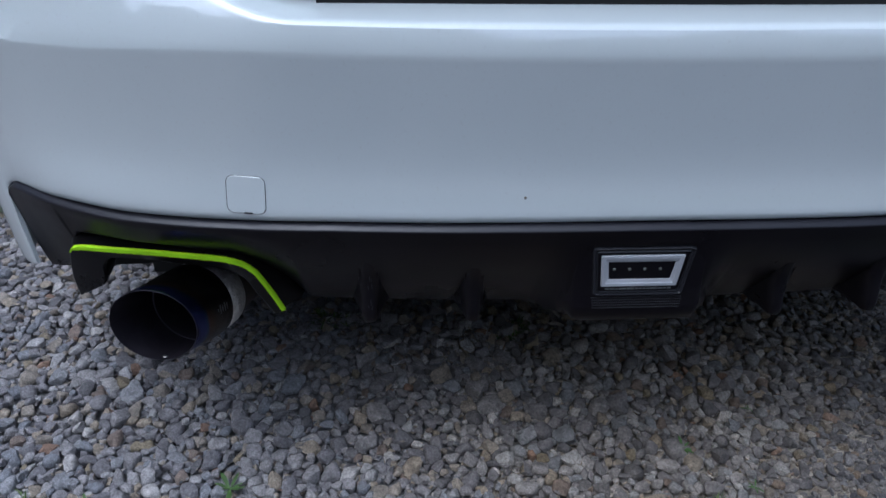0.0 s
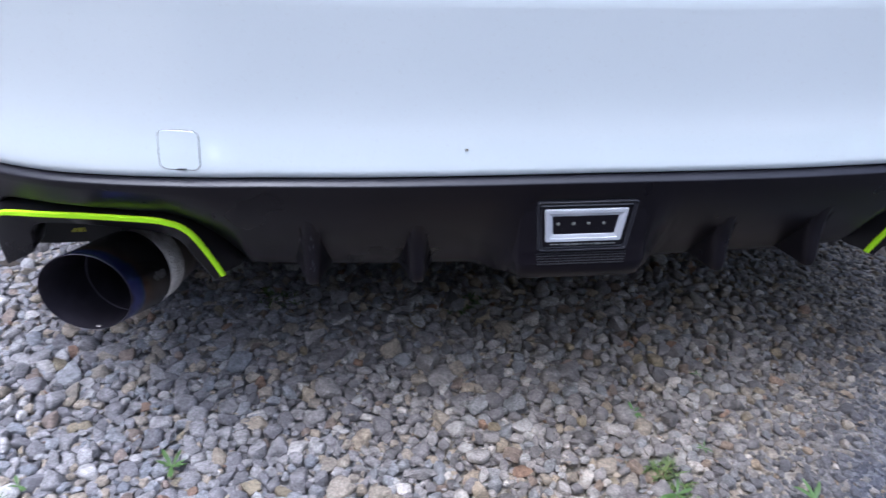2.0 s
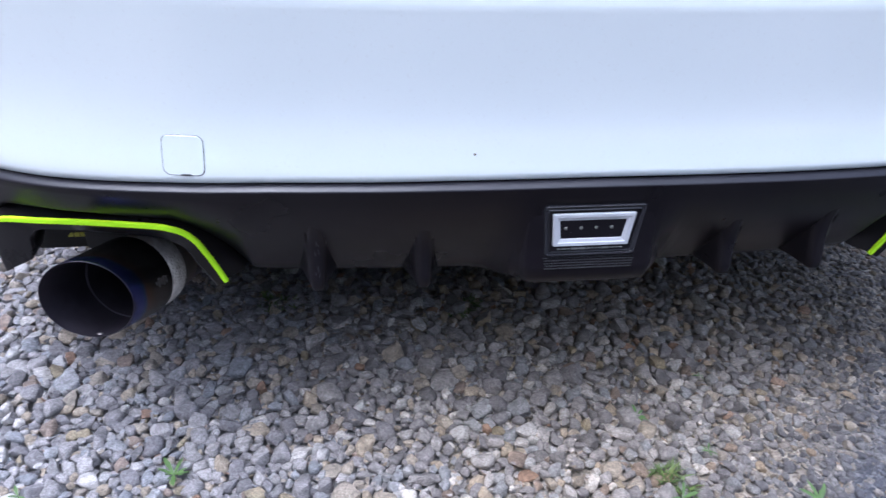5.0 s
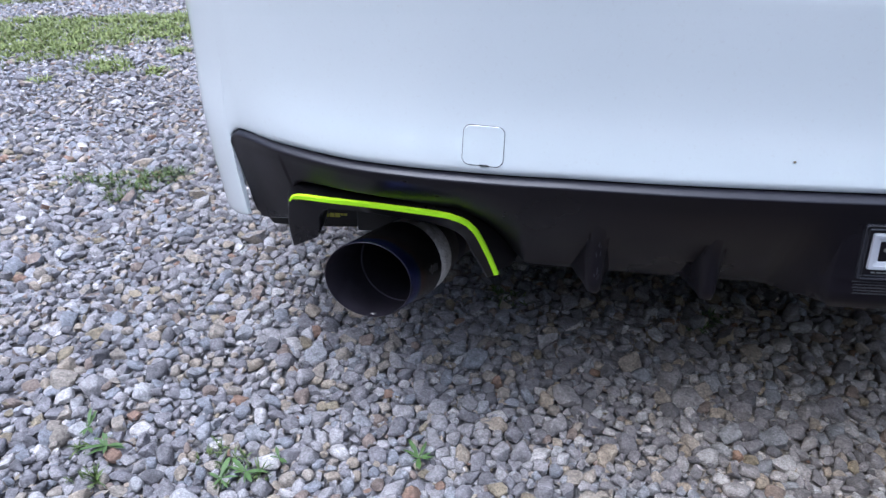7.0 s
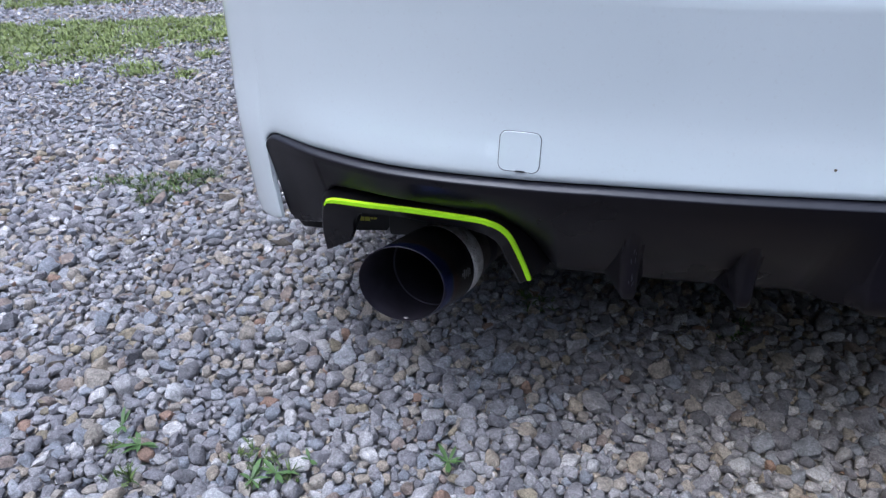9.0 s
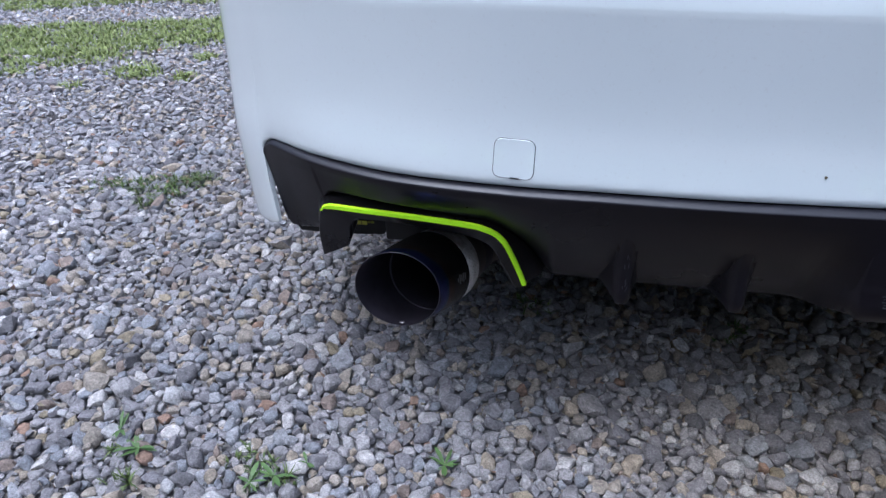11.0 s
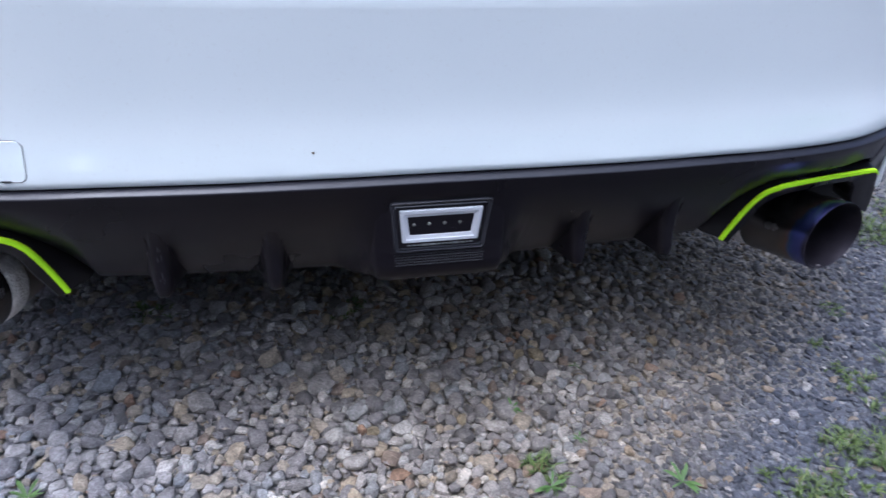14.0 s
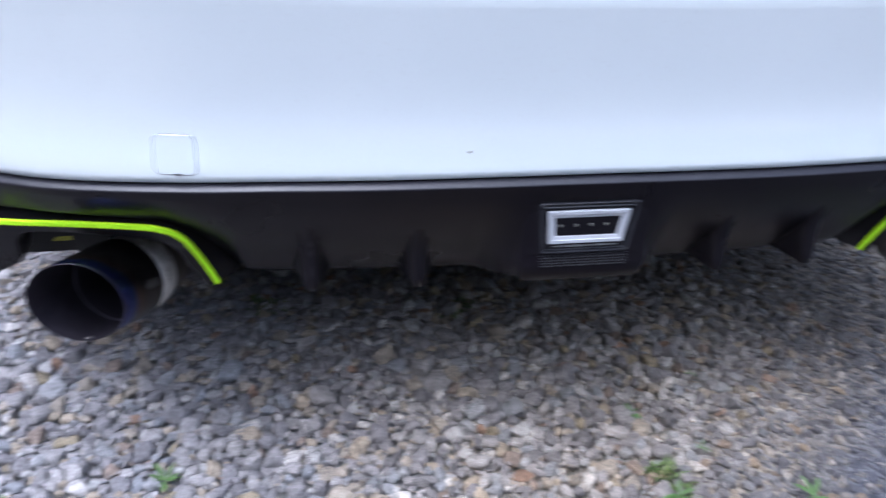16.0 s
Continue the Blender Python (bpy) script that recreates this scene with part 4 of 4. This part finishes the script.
def tuft(rng, x, y, size, per, spread=0.5):
    """Creeping grass: many low fans of short pointed blades, with a few dry ones."""
    verts, faces = [], []
    for _ in range(max(3, int(per * 0.9))):
        a, r = rng.uniform(0, math.tau), size * spread * rng.random() ** 0.6
        rx, ry = r * math.cos(a), r * math.sin(a)
        tall = size * rng.uniform(0.45, 1.0) * (1.1 - 0.5 * r / (size * spread))
        for k in range(rng.randint(4, 8)):
            yaw = rng.uniform(0, math.tau)
            ln, out = tall * rng.uniform(0.25, 0.62), rng.uniform(0.3, 1.5)
            w = rng.uniform(0.0018, 0.0036)
            dx, dy = math.cos(yaw), math.sin(yaw)
            twist = rng.uniform(-0.4, 0.4)
            base = len(verts)
            for u, ww in ((0, 0.6), (0.3, 1.0), (0.65, 0.8), (1.0, 0.06)):
                o, h = ln * out * u * (0.5 + 0.5 * u), ln * u * (1 - 0.42 * out * u)
                cx, cy, cz = rx + dx * o - dy * twist * o * u, ry + dy * o + dx * twist * o * u, 0.005 + max(h, 0.0)
                for sgn in (-1, 0, 1):
                    verts.append((cx - dy * w * ww * sgn / 2, cy + dx * w * ww * sgn / 2, cz + (0.2 * w * ww if sgn else 0.0)))
            for i in range(3):
                for j in range(2):
                    q = base + 3 * i + j
                    faces.append((q, q + 1, q + 4, q + 3))
    me = bpy.data.meshes.new("grass_tuft")
    me.from_pydata(verts, [], faces)
    me.materials.append(TUFT)
    me.polygons.foreach_set("use_smooth", [True] * len(me.polygons))
    ob = new("grass_tuft", me)
    ob.location = (x, y, 0.0)
    return tagged(ob, "loose tuft of green grass growing through gravel", "grass tuft", "grass tufts in the gravel")


rng = random.Random(7)
for x, y, s, n in ((-0.580, 0.013, 0.034, 13), (-1.066, -0.006, 0.036, 9), (-1.115, 0.028, 0.034, 6), (-0.868, -0.052, 0.036, 9), (-0.835, -0.036, 0.034, 8), (-0.792, -0.006, 0.028, 5), (0.373, -0.132, 0.034, 10),
                   (0.160, 0.066, 0.022, 7), (0.247, -0.02, 0.016, 6), (0.169, -0.104, 0.030, 7), (0.308, 0.150, 0.014, 5)):
    weed(rng, x, y, s, n)
for x, y, s, n, sp in ((-1.090, -0.010, 0.060, 7, 0.4), (-1.070, -0.072, 0.055, 9, 0.5), (-0.900, 0.000, 0.050, 8, 0.5), (-0.862, -0.030, 0.055, 14, 0.6), (-0.820, -0.028, 0.05, 8, 0.5),
                       (-1.469, 0.858, 0.060, 50, 1.2), (-1.40, 0.880, 0.060, 46, 1.1), (-1.350, 0.912, 0.055, 50, 1.0), (-1.408, 0.800, 0.050, 34, 1.0), (-1.55, 0.855, 0.05, 20, 1.1), (-1.63, 0.85, 0.045, 14, 1.0), (-1.445, 0.765, 0.04, 10, 0.8),
                       (0.167, -0.056, 0.060, 22, 0.42), (0.182, -0.090, 0.045, 10, 0.5), (0.546, -0.165, 0.050, 34, 0.9), (0.590, -0.190, 0.050, 26, 0.9), (0.62, -0.150, 0.045, 12, 0.8),
                       (0.690, -0.105, 0.052, 36, 0.9), (0.740, -0.120, 0.052, 40, 1.0), (0.790, -0.125, 0.052, 34, 0.9), (0.690, -0.180, 0.052, 28, 1.0), (0.745, -0.195, 0.052, 30, 0.9), (0.81, -0.18, 0.05, 26, 0.9),
                       (0.803, -0.047, 0.060, 8, 0.4), (0.817, 0.131, 0.040, 8, 0.5), (0.924, 0.237, 0.050, 14, 0.5), (0.804, 0.039, 0.045, 18, 0.9), (0.840, 0.030, 0.04, 8, 0.6), (0.926, 0.065, 0.052, 16, 0.6), (0.880, -0.017, 0.050, 16, 0.8),
                       (1.055, 0.163, 0.050, 16, 0.7), (1.12, 0.250, 0.060, 30, 0.8), (1.17, 0.235, 0.050, 18, 0.8), (0.985, 0.02, 0.05, 14, 0.7), (0.94, -0.10, 0.05, 18, 0.9), (1.257, 0.342, 0.06, 18, 1.0),
                       (1.278, 0.520, 0.065, 44, 1.2), (1.33, 0.470, 0.065, 44, 1.2), (1.274, 0.445, 0.06, 36, 1.1), (1.20, 0.49, 0.05, 16, 1.0), (1.40, 0.56, 0.06, 30, 1.2), (1.43, 0.62, 0.06, 26, 1.2), (1.36, 0.64, 0.05, 20, 1.2),
                       (1.57, 0.69, 0.06, 22, 1.2), (1.822, 0.977, 0.07, 34, 1.2), (1.72, 0.88, 0.06, 20, 1.2), (2.18, 1.33, 0.08, 34, 1.3), (2.0, 1.15, 0.07, 24, 1.2),
                       (-0.064, 0.405, 0.045, 12, 0.6), (-0.463, 0.449, 0.060, 14, 0.7), (-0.435, 0.425, 0.045, 7, 0.7), (-0.100, 0.375, 0.03, 7, 0.6)):
    tuft(rng, x, y, s, n, sp)

# Grass strips beyond the gravel.
nv = noise.noise


def lawn_part(x, y):
    """0: bare gravel; up to 1: how thick the grass grows at a spot."""
    if x > -0.98 or y < 1.45:
        return 0.0
    wob = 0.16 * nv((x * 2.1, y * 2.1, 0.0)) + 0.08 * nv((x * 6, y * 6, 3.0))
    near = float(np.interp(x, [-5.2, -2.51, -2.18, -1.8, -0.9], [1.50, 1.71, 1.77, 2.04, 2.28])) + wob
    far = float(np.interp(x, [-5.2, -2.89, -2.4, -1.93, -0.9], [2.15, 2.29, 2.37, 2.50, 2.65])) + wob * 0.4
    near2 = float(np.interp(x, [-5.2, -3.05, -2.44, -0.9], [2.30, 2.545, 2.745, 3.0])) + wob * 0.4
    if near < y < far:
        return min(1.0, smooth(0.0, 0.22, y - near) * 0.9 + 0.25)
    if y > near2:
        return 0.7
    patches = ((-1.965, 1.755, 0.105, 0.085), (-1.754, 1.712, 0.045, 0.035), (-1.774, 1.942, 0.04, 0.04), (-2.12, 1.595, 0.045, 0.02))
    return 0.8 if any(math.hypot((x - px) / rx, (y - py) / ry) < 1 for px, py, rx, ry in patches) else 0.0


spots = []
while len(spots) < 17000:
    x, y = rng.uniform(-5.2, -0.98), rng.uniform(1.45, 4.2)
    if rng.random() < lawn_part(x, y):
        spots.append((x, y, 0.02, rng.uniform(0.6, 1.1)))
lawn = blade_mesh(rng, spots, GRASS, "grass", 0.033, 0.0055, 0.95, 9)
tagged(lawn, "patchy green grass strips beyond the gravel", "grass", kind="stuff")


# Trees behind the camera, seen only in the glossy paint; the low row is added.
def tree(rng, x, y, height):
    ob = empty("tree")
    ob.location = (x, y, 0)
    bm = bmesh.new()
    limbs = [(Vector((0, 0, -0.1)), Vector((rng.uniform(-.3, .3), rng.uniform(-.3, .3), height * 0.75)), 0.20, 0.05)]
    tips = []
    for k in range(12):
        u = rng.uniform(0.3, 0.95) if k > 3 else rng.uniform(0.08, 0.2)
        p = limbs[0][0].lerp(limbs[0][1], u)
        a = rng.uniform(0, math.tau)
        q = p + Vector((math.cos(a), math.sin(a), rng.uniform(0.3, 0.9))) * height * 0.24 * (1.2 - 0.6 * u)
        limbs.append((p, q, 0.07, 0.02))
        tips.append(q)
    for p, q, r0, r1 in limbs:
        m = (q - p).to_track_quat("Z", "Y").to_matrix().to_4x4()
        m.translation = (p + q) / 2
        bmesh.ops.create_cone(bm, cap_ends=True, segments=9, radius1=r0, radius2=r1, depth=(q - p).length, matrix=m)
    part("trunk", bm, BARK, ob, "brown trunk with limbs")
    verts, faces = [], []
    for c in tips + [limbs[0][1], limbs[0][0].lerp(limbs[0][1], 0.8)]:
        # Leaves are set dense to hold back light from the rear.
        for _ in range(330):
            d = Vector((rng.gauss(0, 1), rng.gauss(0, 1), rng.gauss(0, 0.8))) * height * 0.075
            p = c + d
            s = rng.uniform(0.14, 0.30) * height / 7
            u = Vector((rng.gauss(0, 1), rng.gauss(0, 1), rng.gauss(0, 1))).normalized()
            w = u.orthogonal().normalized()
            b = len(verts)
            verts += [tuple(p - u * s), tuple(p + w * s * 0.6), tuple(p + u * s), tuple(p - w * s * 0.6 + Vector((0, 0, 0.05)))]
            faces.append((b, b + 1, b + 2, b + 3))
    me = bpy.data.meshes.new("crown")
    me.from_pydata(verts, [], faces)
    me.materials.append(FOLIAGE)
    cr = new("crown", me)
    cr.parent = ob
    return tagged(ob, "leafy green broadleaf tree at the edge of the yard, out of direct view", "tree", "trees round the yard")


rng = random.Random(21)
# Those up to 5 m high are added to close sky gaps in reflections.
for x, y, h in ((-12, 0.5, 10.5), (-11.5, -2.5, 11), (-11, -7, 7), (-9.6, -8, 10.8), (-8.5, -9.5, 11), (-7, -10.5, 11), (-5, -11.5, 11.2), (-3.2, -12, 10.6), (-1.9, -12.6, 9),
                (-0.4, -13, 7), (1.4, -13, 6.8), (2.8, -13, 7), (4.6, -13, 7.8), (7, -12.5, 8.2), (9.5, -12, 8), (12, -11, 8.2), (-6, -15, 11), (-2.6, -16, 11), (1, -16, 8.2), (4, -16, 8.8),
                (8, -15, 8.8), (-12, -14, 5), (-9.6, -17, 4.6), (-6.9, -18.5, 4.2), (-4.2, -19, 4.6), (-1.4, -18.4, 4.2), (0.9, -19, 4.5), (3.2, -18.4, 4.2), (5.8, -18.6, 4.6), (8.4, -18, 4.3), (11.2, -16, 4.6), (14, -14, 7), (-16, 6, 6), (-17, 10, 7)):
    tree(rng, x, y, h)


# ---------------------------------------------------------------- gravel
def stone_shapes(level, count, rs):
    """Worn blocks: soft meets of three bowed pairs of faces and a few stray ones."""
    bm = bmesh.new()
    bmesh.ops.create_icosphere(bm, subdivisions=level, radius=1)
    base = np.array([v.co[:] for v in bm.verts])
    tri = np.array([[v.index for v in f.verts] for f in bm.faces])
    bm.free()
    shapes = []
    for _ in range(count):
        turn = np.array(Euler((0, 0, rs.uniform(0, math.tau))).to_matrix())
        nrm = np.concatenate([turn, -turn]) + rs.normal(0, 0.24, (6, 3))
        nrm = np.concatenate([nrm, rs.normal(size=(rs.randint(2, 6), 3))])
        nrm /= np.linalg.norm(nrm, axis=1)[:, None]
        h = np.concatenate([rs.uniform(0.68, 0.90, 6), rs.uniform(0.70, 1.0, len(nrm) - 6)])
        dot = np.maximum(base @ nrm.T, 0) / h
        hard = rs.uniform(4.5, 9.5)
        r = (dot ** hard).sum(axis=1) ** (-1 / hard)
        wave = rs.normal(0, 2.2, (3, 3))
        r = r * (1 + 0.035 * np.sin(base @ wave.T + rs.uniform(0, 6, 3)).sum(axis=1) / 1.7)
        shapes.append(base * (r / r.mean() * 0.88)[:, None])
    return shapes, tri


def coarse(x, y):
    """1 where the gravel is coarse and pale, 0 where it is fine and dark."""
    return 1 - smooth(0.16, 0.62, x + 0.35 * nv((x * 1.8, y * 1.8, 5.0)) - 0.10 * y)


def outside(x, y):
    """How far a spot lies outside the stretch of loose gravel, in metres (0 or less: inside)."""
    e = [-3.6 - x, x - 2.9, y - 3.1, (-0.16 if x < -0.2 else -0.34 + 0.05 * x) - y]
    if abs(x) < 0.75:
        e.append(3 * (y - 1.15))
    if x < -0.9:
        e += [y - float(np.interp(x, [-3.6, -2.4, -0.9], [2.75, 2.95, 3.1])), (-x - 1.35) * 1.25 - 0.2 - y]
    if x > 0.9:
        e.append(y - 0.2 - (x - 0.6) * 0.95)
    return max(e)


def scatter(rs):
    """Stones laid from large to small so that they hardly overlap: rows of x, y, radius."""
    cell, held, out = 0.018, {}, []
    for r, tries, where in ((0.0225, 330, 0.9), (0.0185, 2000, 0.9), (0.0150, 13000, 0.8), (0.0118, 46000, 0.45), (0.0096, 130000, 0.0), (0.0078, 150000, 0.0), (0.0062, 150000, 0.0), (0.0048, 90000, -1.0)):
        xs, ys = rs.uniform(-4.0, 3.3, int(tries * 1.38)), rs.uniform(-0.9, 3.5, int(tries * 1.38))
        for x, y in zip(xs, ys):
            if outside(x, y) > 0.5 * rs.random_sample() ** 1.5:
                continue
            if rs.random_sample() < 0.85 * lawn_part(x, y):
                continue
            c = coarse(x, y)
            if where > 0 and c < where * 0.8 and rs.random_sample() > 0.03:
                continue
            if r > 0.0085 and c < 0.4 and rs.random_sample() > 0.22:
                continue
            if r < 0.0066 and (y > 1.0 or x < -1.5 or abs(x) > 1.6):
                continue
            if where < 0 and (c > 0.5 or y > 0.7):
                continue
            i, j = int(math.floor(x / cell)), int(math.floor(y / cell))
            rr = r * rs.uniform(0.86, 1.18)
            ok = True
            for a in (i - 2, i - 1, i, i + 1, i + 2):
                for b in (j - 2, j - 1, j, j + 1, j + 2):
                    for px, py, pr in held.get((a, b), ()):
                        if (px - x) ** 2 + (py - y) ** 2 < (0.71 * (pr + rr)) ** 2:
                            ok = False
                            break
                    if not ok:
                        break
                if not ok:
                    break
            if ok:
                held.setdefault((i, j), []).append((x, y, rr))
                out.append((x, y, rr))
    return out


def gravel():
    rs = np.random.RandomState(11)
    fine, fine_tri = stone_shapes(3, 60, rs)
    mid, mid_tri = stone_shapes(2, 60, rs)
    low, low_tri = stone_shapes(1, 60, rs)
    stones = scatter(rs)
    top = len(stones)
    # a lower layer that fills the joints
    step = 0.0150
    for x in np.arange(-1.75, 1.5, step):
        for y in np.arange(-0.34, 1.15, step):
            px, py = x + rs.uniform(-0.008, 0.008), y + rs.uniform(-0.008, 0.008)
            if outside(px, py) < 0:
                stones.append((px, py, rs.uniform(0.006, 0.0095)))
    vs, fs, base = [], [], 0
    for k, (x, y, r) in enumerate(stones):
        if k < top and r > 0.0080 and -1.25 < x < 0.75 and y < 0.30:
            shape, tri = fine, fine_tri
        elif k < top and y < 1.2 and -1.9 < x < 1.4:
            shape, tri = mid, mid_tri
        else:
            shape, tri = low, low_tri
        p = shape[rs.randint(60)] * np.array([1.18, rs.uniform(0.76, 1.05), rs.uniform(0.58, 0.90)]) * r
        a, b, c = rs.normal(0, 0.28), rs.normal(0, 0.28), rs.uniform(0, math.tau)
        m = np.array(Euler((a, b, c)).to_matrix())
        far = smooth(0.55, 1.1, max(y, -x - 0.9))
        z = (r * (0.20 - 0.25 * (1 - coarse(x, y)) - 0.22 * far) + rs.uniform(-0.004, 0.004)) if k < top else -0.0025 + rs.uniform(-0.002, 0.002)
        vs.append(p @ m.T + (x, y, z))
        fs.append(tri + base)
        base += len(p)
    vs, fs = np.concatenate(vs), np.concatenate(fs)
    me = bpy.data.meshes.new("gravel")
    me.vertices.add(len(vs))
    me.vertices.foreach_set("co", vs.astype(np.float32).ravel())
    me.loops.add(fs.size)
    me.loops.foreach_set("vertex_index", fs.ravel().astype(np.int32))
    me.polygons.add(len(fs))
    me.polygons.foreach_set("loop_start", np.arange(0, fs.size, 3, dtype=np.int32))
    me.polygons.foreach_set("use_smooth", np.ones(len(fs), dtype=bool))
    me.update(calc_edges=True)
    me.set_sharp_from_angle(angle=radians(34))
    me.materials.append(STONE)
    return new("gravel", me)


def grit():
    """Bed of fine grit between the stones, fading out where the gravel is coarse."""
    rs = np.random.RandomState(5)
    xs, ys = np.arange(-0.7, 2.4, 0.0066), np.arange(-0.75, 1.4, 0.0066)
    X, Y = np.meshgrid(xs, ys, indexing="ij")
    X = X + rs.uniform(-0.0018, 0.0018, X.shape)
    Y = Y + rs.uniform(-0.0018, 0.0018, Y.shape)
    low = np.array([[1 - coarse(x, y) for y in ys[::8]] for x in xs[::8]])
    low = np.repeat(np.repeat(low, 8, 0), 8, 1)[:len(xs), :len(ys)]
    for _ in range(6):
        low[1:-1, 1:-1] = (low[1:-1, 1:-1] * 2 + low[:-2, 1:-1] + low[2:, 1:-1] + low[1:-1, :-2] + low[1:-1, 2:]) / 6
    rim = np.minimum.reduce([X - X.min(), X.max() - X, Y - Y.min(), Y.max() - Y])
    low = low * np.clip(rim / 0.35, 0, 1)
    fray = np.array([[0.5 + 0.5 * nv((x * 1.7, y * 1.7, 9.0)) + 0.2 * nv((x * 7, y * 7, 2.0)) for y in ys[::8]] for x in xs[::8]])
    fray = np.repeat(np.repeat(fray, 8, 0), 8, 1)[:len(xs), :len(ys)]
    rim = rim - 0.55 * np.clip(fray, 0, 1)
    Z = -0.0145 + 0.0045 * np.clip(rim / 0.3, -1, 1) + 0.0098 * low * np.clip(rim / 0.3, 0, 1) + rs.uniform(-0.0018, 0.0018, X.shape)
    n = len(ys)
    verts = np.stack([X, Y, Z], -1).reshape(-1, 3)
    i, j = np.meshgrid(np.arange(len(xs) - 1), np.arange(n - 1), indexing="ij")
    q = (i * n + j).ravel()
    quads = np.stack([q, q + n, q + n + 1, q + 1], -1)
    me = bpy.data.meshes.new("grit")
    me.from_pydata(verts.tolist(), [], quads.tolist())
    me.materials.append(GRIT)
    return new("grit", me)


tagged(grit(), "bed of fine tan and slate grit between stones", "grit", kind="stuff")
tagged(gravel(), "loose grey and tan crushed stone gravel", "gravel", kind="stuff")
